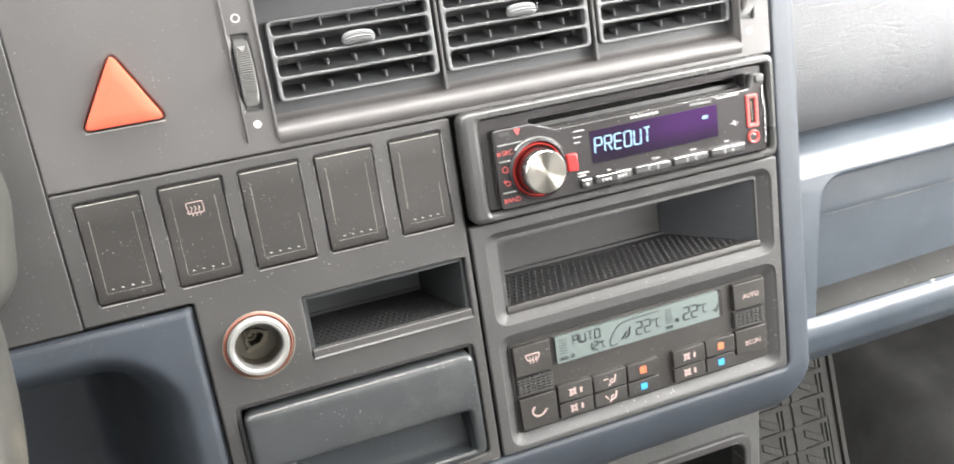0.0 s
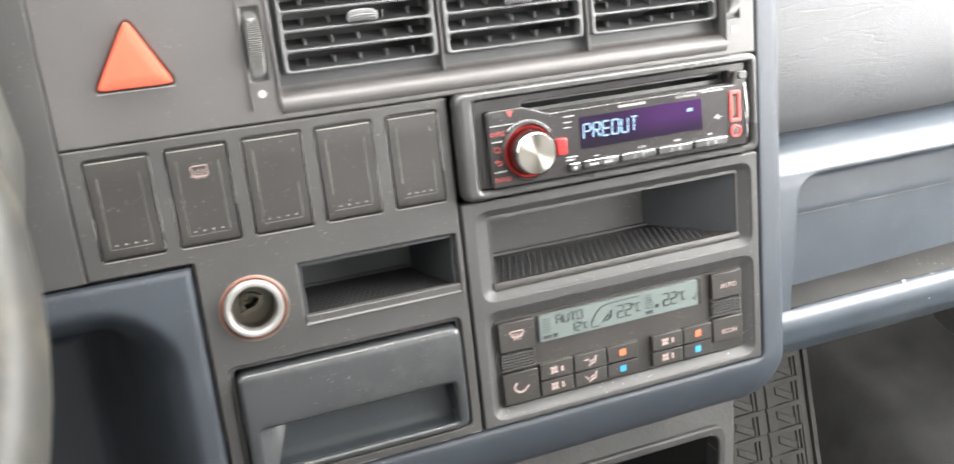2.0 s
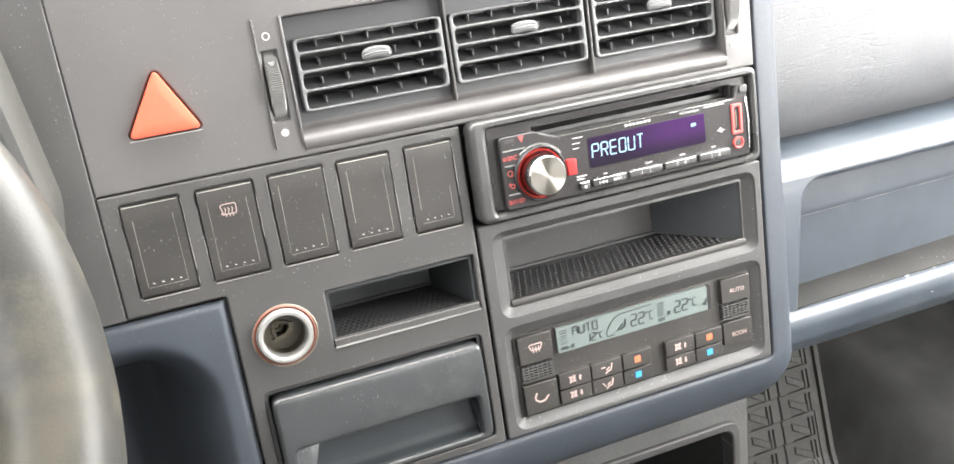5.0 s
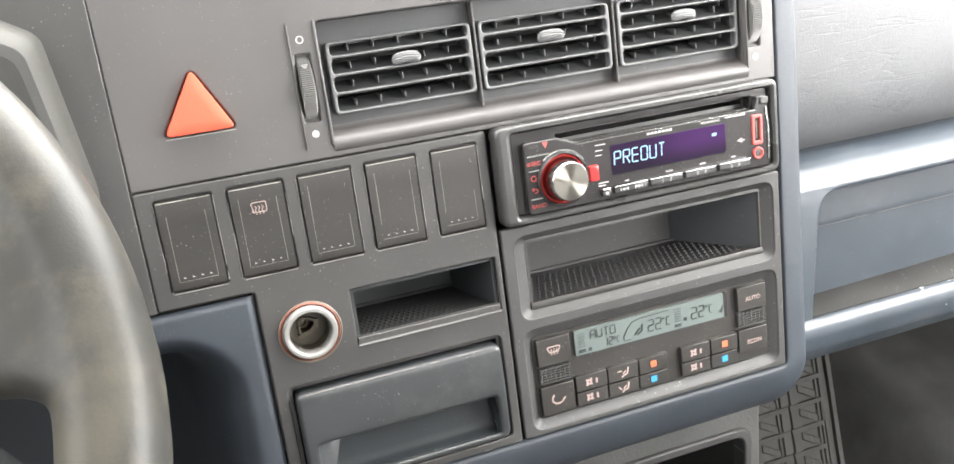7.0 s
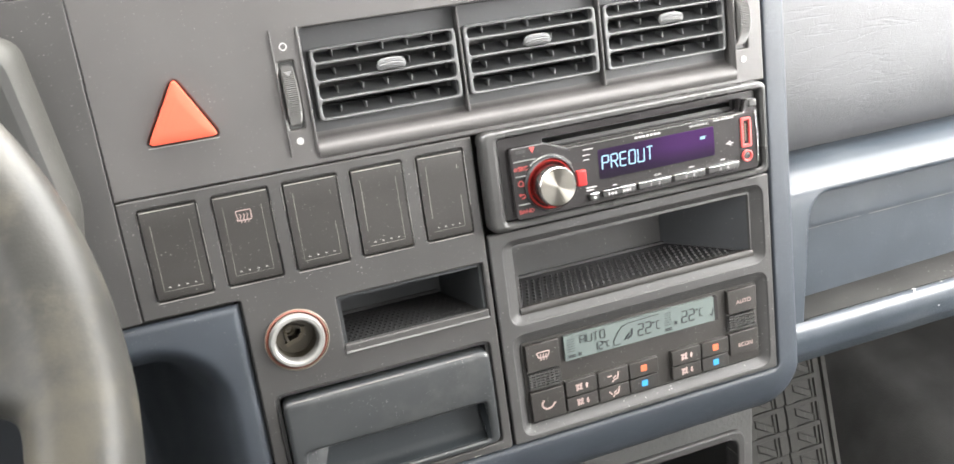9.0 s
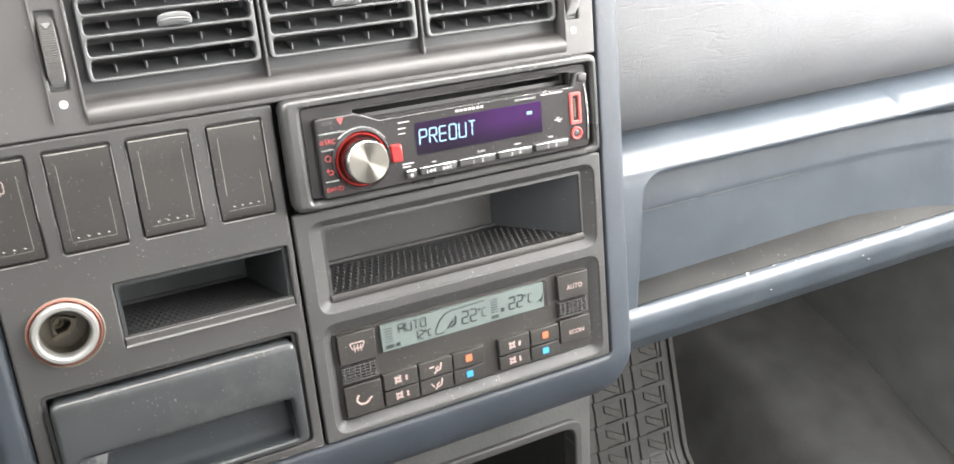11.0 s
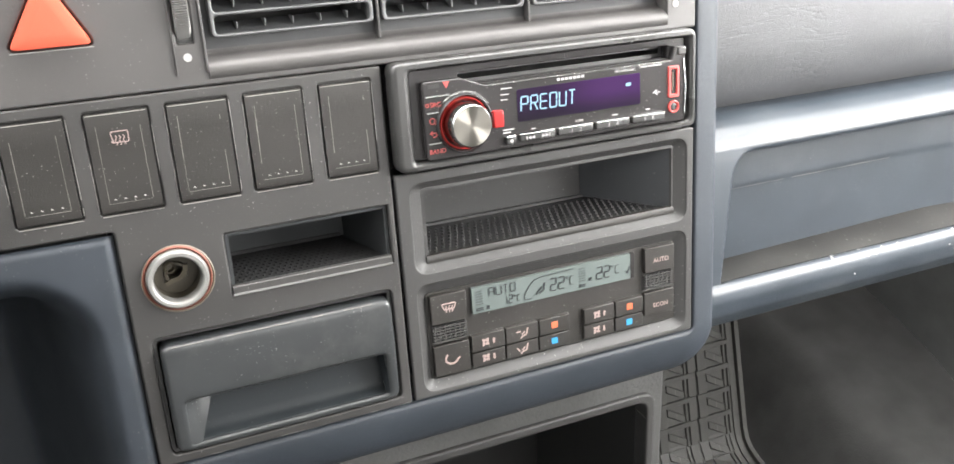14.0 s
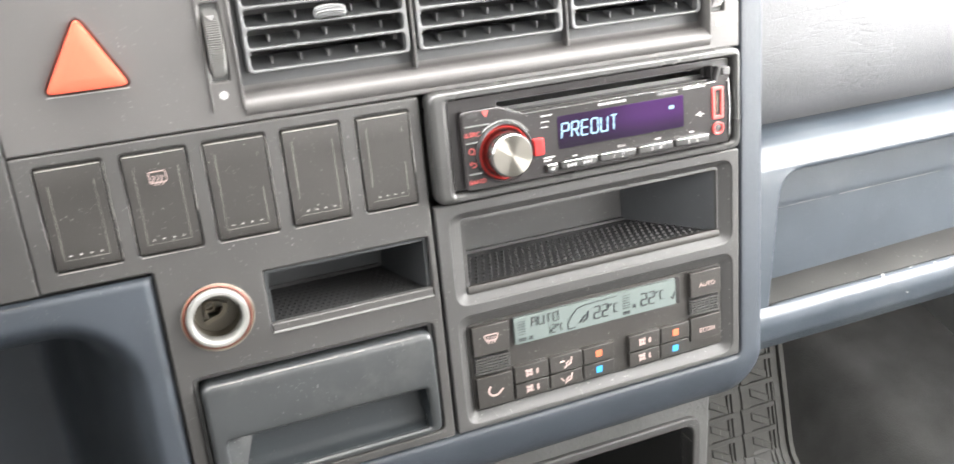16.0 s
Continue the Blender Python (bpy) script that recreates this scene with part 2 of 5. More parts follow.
def fade(m, x0, x1, z0, z1, least):
    """Lets a display glow less towards its left and lower edge."""
    n, link = m.node_tree.nodes, m.node_tree.links.new
    co, sep, mul = n.new("ShaderNodeTexCoord"), n.new("ShaderNodeSeparateXYZ"), n.new("ShaderNodeMath")
    link(co.outputs["Object"], sep.inputs["Vector"])
    mul.operation = "MULTIPLY"
    for k, (axis, lo, hi) in enumerate((("X", x0, x1), ("Z", z0, z1))):
        r = n.new("ShaderNodeMapRange")
        r.interpolation_type = "SMOOTHSTEP"
        r.inputs["From Min"].default_value, r.inputs["From Max"].default_value = lo, hi
        r.inputs["To Min"].default_value, r.inputs["To Max"].default_value = least, 0.8
        link(sep.outputs[axis], r.inputs["Value"])
        link(r.outputs["Result"], mul.inputs[k])
    link(mul.outputs["Value"], n["Principled BSDF"].inputs["Emission Strength"])
    return m


fade(PURPLE, 0.092, 0.140, 0.1500, 0.1625, 0.22)
DIGIT = glow("display_digits", (0.45, 0.72, 1.0), 1.15)


def creased(m, deep):
    """Adds the long shallow creases of old padding to a material."""
    n, link = m.node_tree.nodes, m.node_tree.links.new
    co, fit_, crease, mask = n.new("ShaderNodeTexCoord"), n.new("ShaderNodeMapping"), n.new("ShaderNodeTexNoise"), n.new("ShaderNodeTexNoise")
    fit_.inputs["Scale"].default_value = (11.0, 20.0, 75.0)
    link(co.outputs["Object"], fit_.inputs["Vector"])
    link(fit_.outputs["Vector"], crease.inputs["Vector"])
    crease.inputs["Scale"].default_value, crease.inputs["Detail"].default_value, crease.inputs["Distortion"].default_value = 1.0, 3.0, 0.3
    link(co.outputs["Object"], mask.inputs["Vector"])
    mask.inputs["Scale"].default_value = 14.0
    off = n.new("ShaderNodeMath")
    off.operation, off.inputs[1].default_value = "SUBTRACT", 0.5
    link(crease.outputs["Fac"], off.inputs[0])
    wide = n.new("ShaderNodeMath")
    wide.operation = "ABSOLUTE"
    link(off.outputs["Value"], wide.inputs[0])
    line = n.new("ShaderNodeMapRange")
    line.interpolation_type = "SMOOTHSTEP"
    line.inputs["From Min"].default_value, line.inputs["From Max"].default_value = 0.0, 0.028
    line.inputs["To Min"].default_value, line.inputs["To Max"].default_value = 1.0, 0.0
    link(wide.outputs["Value"], line.inputs["Value"])
    some = n.new("ShaderNodeMapRange")
    some.inputs["From Min"].default_value, some.inputs["From Max"].default_value = 0.50, 0.66
    link(mask.outputs["Fac"], some.inputs["Value"])
    mul = n.new("ShaderNodeMath")
    mul.operation = "MULTIPLY"
    link(line.outputs["Result"], mul.inputs[0])
    link(some.outputs["Result"], mul.inputs[1])
    bump = n.new("ShaderNodeBump")
    bump.invert = True
    bump.inputs["Strength"].default_value, bump.inputs["Distance"].default_value = 0.28, deep
    link(mul.outputs["Value"], bump.inputs["Height"])
    link(n["Principled BSDF"].inputs["Normal"].links[0].from_socket, bump.inputs["Normal"])
    link(bump.outputs["Normal"], n["Principled BSDF"].inputs["Normal"])
    return m


creased(PAD, 0.0005)

# ---- mesh tools ----


def finish(mesh, material_, angle=35):
    mesh.materials.clear()
    mesh.materials.append(material_)
    mesh.shade_smooth()
    mesh.set_sharp_from_angle(angle=radians(angle))
    # flat fronts keep flat normals beside their rounded rims
    flat = {}
    for p in mesh.polygons:
        for key in p.edge_keys:
            flat.setdefault(key, []).append(abs(p.normal.y) > 0.9995)
    for e in mesh.edges if angle <= 40 else ():
        if len(set(flat.get(e.key, ()))) == 2:
            e.use_edge_sharp = True
    return mesh


def mesh_of(name, bm, material_, angle=35):
    mesh = bpy.data.meshes.new(name)
    bmesh.ops.recalc_face_normals(bm, faces=bm.faces)
    bm.to_mesh(mesh)
    bm.free()
    return finish(mesh, material_, angle)


def thing(name, label, category, group="", kind="", at=None):
    ob = new(name)
    ob.empty_display_size = 0.02
    ob.matrix_basis = DASH if at is None else at
    return tagged(ob, label, category, group, kind)


def part(name, bm, material_, parent, label="", angle=35):
    """Links a bmesh (or a finished mesh) as one mesh object under a thing or a part."""
    mesh = finish(bm, material_, angle) if isinstance(bm, bpy.types.Mesh) else mesh_of(name, bm, material_, angle)
    ob = new(name, mesh)
    ob.parent = parent
    return tagged(ob, label)


def single(name, bm, material_, label, category, group="", kind="", at=None, angle=35):
    ob = part(name, bm, material_, None, label, angle)
    ob.matrix_basis = DASH if at is None else at
    return tagged(ob, label, category, group, kind)


def box(x0, x1, y0, y1, z0, z1, r=0.0, seg=2, bm=None):
    """A box with all edges rounded by r, added to bm."""
    b = bmesh.new()
    bmesh.ops.create_cube(b, size=1)
    for v in b.verts:
        v.co = ((x0 + x1) / 2 + v.co.x * (x1 - x0), (y0 + y1) / 2 + v.co.y * (y1 - y0), (z0 + z1) / 2 + v.co.z * (z1 - z0))
    if r:
        bmesh.ops.bevel(b, geom=b.edges[:], offset=r, segments=seg, profile=0.5, affect="EDGES")
    return joined(bm, b) if bm else b


def joined(bm, other):
    mesh = bpy.data.meshes.new("tmp")
    other.to_mesh(mesh)
    other.free()
    bm.from_mesh(mesh)
    bpy.data.meshes.remove(mesh)
    return bm


def rect(x0, x1, z0, z1, r=0.0, n=5):
    return rounded([(x0, z0), (x1, z0), (x1, z1), (x0, z1)], r, n)


def rounded(points, r, n=5):
    """A closed outline with rounded corners; r is one radius or one for each point."""
    if not r:
        return list(points)
    out, count = [], len(points)
    radii = r if isinstance(r, (list, tuple)) else [r] * count
    for i, p in enumerate(points):
        p = Vector(p)
        a, b = (Vector(points[i - 1]) - p), (Vector(points[(i + 1) % count]) - p)
        half = a.angle(b) / 2
        d = min(radii[i] / math.tan(half), a.length * 0.49, b.length * 0.49)
        if d < 1e-6:
            out.append(tuple(p))
            continue
        s, e = p + a.normalized() * d, p + b.normalized() * d
        for k in range(n + 1):
            t = k / n
            out.append(tuple((1 - t) ** 2 * s + 2 * t * (1 - t) * p + t * t * e))
    return out


def circle(x, z, r, n=40):
    return [(x + r * math.cos(2 * math.pi * k / n), z + r * math.sin(2 * math.pi * k / n)) for k in range(n)]


def slab(loops, y, depth, bevel=0.0, res=2):
    """A plate in the dashboard's frame, from an outline and its holes, with front face at y, depth metres thick and rounded rims."""
    c = bpy.data.curves.new("tmp", "CURVE")
    c.dimensions, c.fill_mode = "2D", "BOTH"
    c.extrude, c.bevel_depth, c.bevel_resolution, c.offset = max(depth / 2 - bevel, 1e-5), bevel, res, -bevel
    for loop in loops:
        s = c.splines.new("POLY")
        s.points.add(len(loop) - 1)
        for q, (x, z) in zip(s.points, loop):
            q.co = (x, z, 0, 1)
        s.use_cyclic_u = True
    ob = new("tmp", c)
    mesh = bpy.data.meshes.new_from_object(ob.evaluated_get(bpy.context.evaluated_depsgraph_get()))
    bpy.data.objects.remove(ob)
    bpy.data.curves.remove(c)
    bm = bmesh.new()
    bm.from_mesh(mesh)
    bpy.data.meshes.remove(mesh)
    for v in bm.verts:
        v.co = (v.co.x, y + depth / 2 - v.co.z, v.co.y)
    bmesh.ops.remove_doubles(bm, verts=bm.verts, dist=1e-6)
    return bm


def loft(loops, close=False, cap=False):
    """Skins a row of outlines with equally many points each."""
    bm = bmesh.new()
    rows = [[bm.verts.new(p) for p in loop] for loop in loops]
    n = len(rows[0])
    for a, b in zip(rows, rows[1:] + (rows[:1] if close else [])):
        for k in range(n):
            bm.faces.new((a[k], a[(k + 1) % n], b[(k + 1) % n], b[k]))
    if cap:
        bm.faces.new(rows[0])
        bm.faces.new(rows[-1])
    return bm


def funnel(outer, y0, inner, y1):
    return loft([[(x, y0, z) for x, z in outer], [(x, y1, z) for x, z in inner]])


def pocket(outline, y0, y1, floor=True):
    """The inside of a recess: walls from y0 to y1 with a back, as a shell two millimetres thick."""
    a = [[(x, y, z) for x, z in outline] for y in (y0, y1)]
    bm = loft(a)
    if floor:
        bm.verts.ensure_lookup_table()
        bm.faces.new([bm.verts[len(outline) + k] for k in range(len(outline))])
    bmesh.ops.recalc_face_normals(bm, faces=bm.faces)
    bmesh.ops.solidify(bm, geom=bm.faces[:], thickness=0.002)
    return bm


def taper(outer, y0, inner, y1):
    """A recess that narrows from one outline at y0 to another at y1, closed at the back."""
    bm = funnel(outer, y0, inner, y1)
    bm.verts.ensure_lookup_table()
    bm.faces.new([bm.verts[len(outer) + k] for k in range(len(outer))])
    bmesh.ops.recalc_face_normals(bm, faces=bm.faces)
    bmesh.ops.solidify(bm, geom=bm.faces[:], thickness=0.002)
    return bm


def lathe(profile, centre, n=40, axis="y", cap=True):
    """Turns a profile of (radius, along) round an axis through centre."""
    loops = []
    for r, h in profile:
        loop = []
        for k in range(n):
            c, s = math.cos(2 * math.pi * k / n), math.sin(2 * math.pi * k / n)
            p = {"y": (r * c, h, r * s), "x": (h, r * c, r * s), "z": (r * c, r * s, h)}[axis]
            loop.append(tuple(Vector(centre) + Vector(p)))
        loops.append(loop)
    return loft(loops, cap=cap)


def writing(text, x, z, size, y, thick=0.0002, align="CENTER"):
    """Letters in the built-in font, standing on the face at y."""
    c = bpy.data.curves.new("tmp", "FONT")
    c.body, c.size, c.extrude, c.align_x, c.align_y = text, size, thick, align, "CENTER"
    c.resolution_u = 3
    ob = new("tmp", c)
    mesh = bpy.data.meshes.new_from_object(ob.evaluated_get(bpy.context.evaluated_depsgraph_get()))
    bpy.data.objects.remove(ob)
    bpy.data.curves.remove(c)
    for v in mesh.vertices:
        v.co = (x + v.co.x, y - v.co.z, z + v.co.y)
    return mesh


def stroke(bm, x0, z0, x1, z1, w, y, thick=0.0003):
    """One straight bar of width w on the face at y."""
    a, b = Vector((x0, z0)), Vector((x1, z1))
    d = (b - a).normalized()
    n = Vector((-d.y, d.x)) * w / 2
    ring = [a + n, a - n, b - n, b + n]
    lo = [bm.verts.new((p.x, y, p.y)) for p in ring]
    hi = [bm.verts.new((p.x, y - thick, p.y)) for p in ring]
    bm.faces.new(hi)
    for k in range(4):
        bm.faces.new((lo[k], lo[(k + 1) % 4], hi[(k + 1) % 4], hi[k]))
    return bm


def polyline(points, w, y, bm=None, thick=0.0003):
    bm = bm or bmesh.new()
    for (x0, z0), (x1, z1) in zip(points, points[1:]):
        stroke(bm, x0, z0, x1, z1, w, y, thick)
    return bm


def dashes(bm, x0, z0, x1, z1, w, y, rng, cover=0.75):
    """A pale line for wear or for a drawn highlight, broken here and there."""
    length = math.hypot(x1 - x0, z1 - z0)
    s = 0.0
    while s < length:
        run = min(length - s, 0.003 + 0.016 * rng.random())
        if rng.random() < cover:
            a, b = s / length, (s + run) / length
            stroke(bm, x0 + (x1 - x0) * a, z0 + (z1 - z0) * a, x0 + (x1 - x0) * b, z0 + (z1 - z0) * b, w * (0.6 + 0.7 * rng.random()), y, 0.00012)
        s += run + 0.0002
    return bm


SEGMENTS = {"a": (0, 2, 1, 2), "b": (1, 2, 1, 1), "c": (1, 1, 1, 0), "d": (0, 0, 1, 0), "e": (0, 0, 0, 1), "f": (0, 1, 0, 2), "g": (0, 1, 1, 1),
            "k": (0.5, 1, 1, 0), "m": (0.5, 2, 0.5, 1), "n": (0.5, 1, 0.5, 0)}
GLYPHS = {"P": "abefg", "R": "abefgk", "E": "adefg", "O": "abcdef", "U": "bcdef", "T": "amn", "A": "abcefg", "2": "abged", "1": "bc", "C": "adef", "D": "abcdmn"}


def segment_text(text, x, z, wide, high, pitch, w, y, slant=0.0):
    """Characters of a segment display, from their lower left corner."""
    bm = bmesh.new()
    for i, ch in enumerate(text):
        for s in GLYPHS.get(ch, ""):
            x0, z0, x1, z1 = SEGMENTS[s]
            p = [(x + i * pitch + u * wide + v / 2 * high * slant, z + v / 2 * high) for u, v in ((x0, z0), (x1, z1))]
            q0, q1 = Vector(p[0]), Vector(p[1])
            d = (q1 - q0) * (0.06 if s != "k" else 0.0)
            stroke(bm, *(q0 + d), *(q1 - d), w, y)
    return bm


# ---- cab shell ----


def plate_with_opening(x0, x1, z0, z1, hole, y, depth):
    return slab([rect(x0, x1, z0, z1), rect(*hole, 0.05)], y, depth)


IDENT = Matrix.Identity(4)
floor_bm = box(-0.9, 1.0, -1.6, 0.85, -0.26, -0.20)
single("floor", floor_bm, CARPET, "dark grey carpeted cab floor", "floor", kind="structure", at=IDENT)
single("ceiling", box(-0.9, 1.0, -1.6, 0.2, 1.42, 1.46), CLOTH, "pale grey cloth roof lining of the cab", "ceiling", kind="structure", at=IDENT)
single("wall_rear", plate_with_opening(-0.9, 1.0, -0.20, 1.46, (0.0, 0.9, 1.12, 1.41), -1.65, 0.05), PAINT, "grey rear wall with a window opening", "wall", kind="structure", at=IDENT)
single("wall_front", box(-0.9, 1.0, 0.46, 0.50, -0.20, 0.80), CARPET, "dark carpeted bulkhead of the footwell", "wall", kind="structure", at=IDENT)
for name, x, label in (("wall_driver", -0.90, "driver's door panel with window opening"), ("wall_passenger", 0.95, "passenger's door panel with window opening")):
    bm = plate_with_opening(-0.85, 1.6, -0.20, 1.46, (-0.22, 0.88, 0.76, 1.32), 0, 0.05)
    for v in bm.verts:
        v.co = (x + v.co.y, -v.co.x, v.co.z)
    single(name, bm, PAINT, label, "wall", kind="structure", at=IDENT)
screen = bmesh.new()
for x0, x1 in ((-0.9, -0.80), (0.90, 1.0)):
    joined(screen, box(x0, x1, -0.03, 0.03, 0.0, 0.85))
for v in screen.verts:
    v.co = pose(0, 0.80, 0.78, 42) @ v.co
single("windscreen_pillars", screen, PAINT, "grey pillars beside the windscreen opening", "pillar", kind="structure", at=IDENT)

# ---- passenger footwell ----


def toe(s):
    """Where the floor lies s metres along it from the foot of the sloping toe board: y, z."""
    bend = 0.03
    if s < -bend:
        return 0.18 + s, 0.0
    if s > bend:
        return 0.18 + 0.5 * s, 0.866 * s
    u = (s + bend) / (2 * bend)
    return (1 - u) ** 2 * (0.18 - bend) + 2 * u * (1 - u) * 0.18 + u * u * (0.18 + 0.5 * bend), u * u * 0.866 * bend


hump = bmesh.new()
NX, NS = 120, 60
grid = []
for i in range(NX + 1):
    x = 0.0 + 0.99 * i / NX
    side = min(1, max(0, (x - 0.530) / 0.03))
    row = []
    for j in range(NS + 1):
        y, z = toe(-0.9 + 1.42 * j / NS - 0.22 * side)
        y += 0.22 * side
        seam = 0.795 + 0.37 * y
        rise = min(1, max(0, (x - 0.610) / 0.12))
        fall = min(1, max(0, (x - seam - 0.005) / 0.14))
        ridge = 0.150 * (rise * rise * (3 - 2 * rise) - 0.35 * fall * fall * (3 - 2 * fall)) + 0.004 * math.exp(-(((x - seam) / 0.011) ** 2))
        z += side * (-0.155 + ridge + 0.006 * noise.noise((x * 9, y * 9, 3)) + 0.002 * noise.noise((x * 40, y * 40, 5)))
        row.append(hump.verts.new((x, y, z + 0.001)))
    grid.append(row)
for i in range(NX):
    for j in range(NS):
        hump.faces.new((grid[i][j], grid[i + 1][j], grid[i + 1][j + 1], grid[i][j + 1]))
single("door_trim", box(0.925, 0.948, -1.2, 0.45, -0.2, 0.72, 0.01), DOOR, "dark lower trim of the passenger door", "door trim", kind="structure", at=IDENT)
single("footwell_carpet", hump, CARPET, "worn grey moulded carpet rising to the bulkhead", "carpet", kind="structure", at=IDENT, angle=60)

# ---- dashboard body ----
dashboard = thing("dashboard", "blue-grey moulded van dashboard with a worn plastic face", "dashboard", kind="structure")


def sweep(profile, x0, x1, steps=1):
    """A profile of (y, z) drawn along the dashboard from x0 to x1."""
    return loft([[(x0 + (x1 - x0) * k / steps, y, z) for y, z in profile] for k in range(steps + 1)], cap=True)


top_profile = rounded([(0.0, 0.3003), (0.0020, 0.3120), (0.045, 0.338), (0.55, 0.475), (0.55, 0.44), (0.06, 0.3003)], [0, 0.02, 0.03, 0.01, 0, 0], 10)
part("top_pad", sweep(top_profile, -0.62, 0.2315), GREY, dashboard, "grey grained top of the dashboard that rolls over to the face")
# lip below the panels and the edge beside them
lip_path = [((x, -0.0180), (x, -0.0600 + 0.002 * (x + 0.151) / 0.346), 0.016) for x in np.linspace(-0.1510, 0.1950, 30)]
for th in np.linspace(-90, 0, 19)[1:]:
    c, sn = math.cos(radians(th)), math.sin(radians(th))
    lip_path.append(((0.2042 + 0.004 * c, -0.0140 + 0.004 * sn), (0.1950 + 0.036 * c, -0.0220 + 0.036 * sn), 0.016 + (0.002 - 0.016) * (th + 90) / 90))
lip_path += [((0.2082, z), (0.2310, z), 0.002) for z in np.linspace(-0.010, 0.2998, 24)]


def lip_section(inner, outer, droop):
    """Across the moulding: a rounded inner edge, a face that falls away, a round outer edge and the sides."""
    across = [0.0, 0.01, 0.03, 0.06, 0.10, 0.2, 0.35, 0.5, 0.65, 0.76, 0.84, 0.90, 0.95, 0.985, 1.0]
    row = [(inner[0], 0.080, inner[1])]
    for v in across:
        y = 0.001 + 0.004 * max(0.0, 1 - v / 0.08) ** 2 + droop * v * v + 0.013 * (1 - math.sqrt(1 - min(1.0, max(0.0, (v - 0.68) / 0.32)) ** 2))
        row.append((inner[0] + (outer[0] - inner[0]) * v, y, inner[1] + (outer[1] - inner[1]) * v))
    return row + [(outer[0], 0.080, outer[1])]


lip_bm = bmesh.new()
rows_ = [[lip_bm.verts.new(p) for p in lip_section(*step)] for step in lip_path]
for ra, rb in zip(rows_, rows_[1:]):
    for k in range(len(ra) - 1):
        lip_bm.faces.new((ra[k], rb[k], rb[k + 1], ra[k + 1]))
part("lower_lip", lip_bm, BLUE, dashboard, "blue-grey grained plastic lip", 70)
# knee panel, a soft hollow below its upper edge
knee = bmesh.new()
kx = list(np.arange(-0.62, -0.26, 0.02)) + list(np.arange(-0.26, -0.1522, 0.0022)) + [-0.1522]
kz = list(np.arange(-0.40, -0.02, 0.02)) + list(np.arange(-0.02, 0.1200, 0.0022)) + [0.1208]


def knee_depth(x, z):
    d = min(-0.163 - x, 0.108 - z)
    dx, dz = max(0.0, x + 0.163 + 0.045), max(0.0, z - 0.108 + 0.045)
    if dx and dz:
        d = 0.045 - math.hypot(dx, dz)
    t = min(1, max(0, d / 0.078))
    edge = max(0.0, 1 - min(0.1208 - z, -0.1522 - x) / 0.003)
    return 0.20 * t * t * (3 - 2 * t) + 0.003 * edge * edge


rows_ = [[knee.verts.new((x, knee_depth(x, z), z)) for z in kz] for x in kx]
for ra, rb in zip(rows_, rows_[1:]):
    for k in range(len(ra) - 1):
        knee.faces.new((ra[k], rb[k], rb[k + 1], ra[k + 1]))
part("knee_panel", knee, BLUE, dashboard, "blue-grey grained panel with a deep hollow", 60)
rubbed_line = dashes(dashes(bmesh.new(), -0.1538, -0.08, -0.1538, 0.117, 0.0003, -0.0001, random.Random(21), 0.5), -0.26, 0.1192, -0.156, 0.1192, 0.0003, -0.0001, random.Random(22), 0.35)
part("worn_or_lit_edge", rubbed_line, GREY, dashboard, "panel edge rubbed pale")["kind"] = "stuff"
part("knee_edge", box(-0.1540, -0.1518, 0.003, 0.03, -0.40, 0.1205), BLUE, dashboard)
part("seam_filler", box(-0.62, 0.2300, 0.0030, 0.0080, 0.2970, 0.3030), GREY, dashboard)
part("seam_filler", box(-0.2055, -0.2025, 0.0030, 0.0080, 0.1225, 0.2990), GREY, dashboard)
part("instrument_panel", slab([rect(-0.62, -0.2040, 0.1225, 0.2998, 0.001)], 0.0, 0.02, 0.0006), PANEL, dashboard, "grey panel round the instruments")
HOOD = [(-0.262, 0.1260), (-0.226, 0.150), (-0.2180, 0.195), (-0.2285, 0.2790), (-0.256, 0.2950), (-0.330, 0.3180), (-0.402, 0.3240), (-0.480, 0.3180), (-0.560, 0.2960), (-0.590, 0.2800), (-0.598, 0.195), (-0.592, 0.150), (-0.560, 0.1260)]


def hood_line(inset, y):
    """The hood's outline, drawn in towards its middle."""
    pts = [(x + inset * (1 if x < -0.402 else -1) * (0 if abs(x + 0.402) < 0.1 else 1), z - inset * (1 if z > 0.27 else 0)) for x, z in HOOD]
    return [(x, y, z) for x, z in rounded(pts, [0, 0.03, 0.05, 0.012, 0.03, 0.08, 0.08, 0.08, 0.03, 0.012, 0.05, 0.03, 0], 6)]


def hood_skin(steps):
    bm = bmesh.new()
    skin = [[bm.verts.new(p) for p in hood_line(i, y)] for i, y in steps]
    for ra, rb in zip(skin, skin[1:]):
        for k in range(len(ra) - 1):
            bm.faces.new((ra[k], ra[k + 1], rb[k + 1], rb[k]))
    return bm


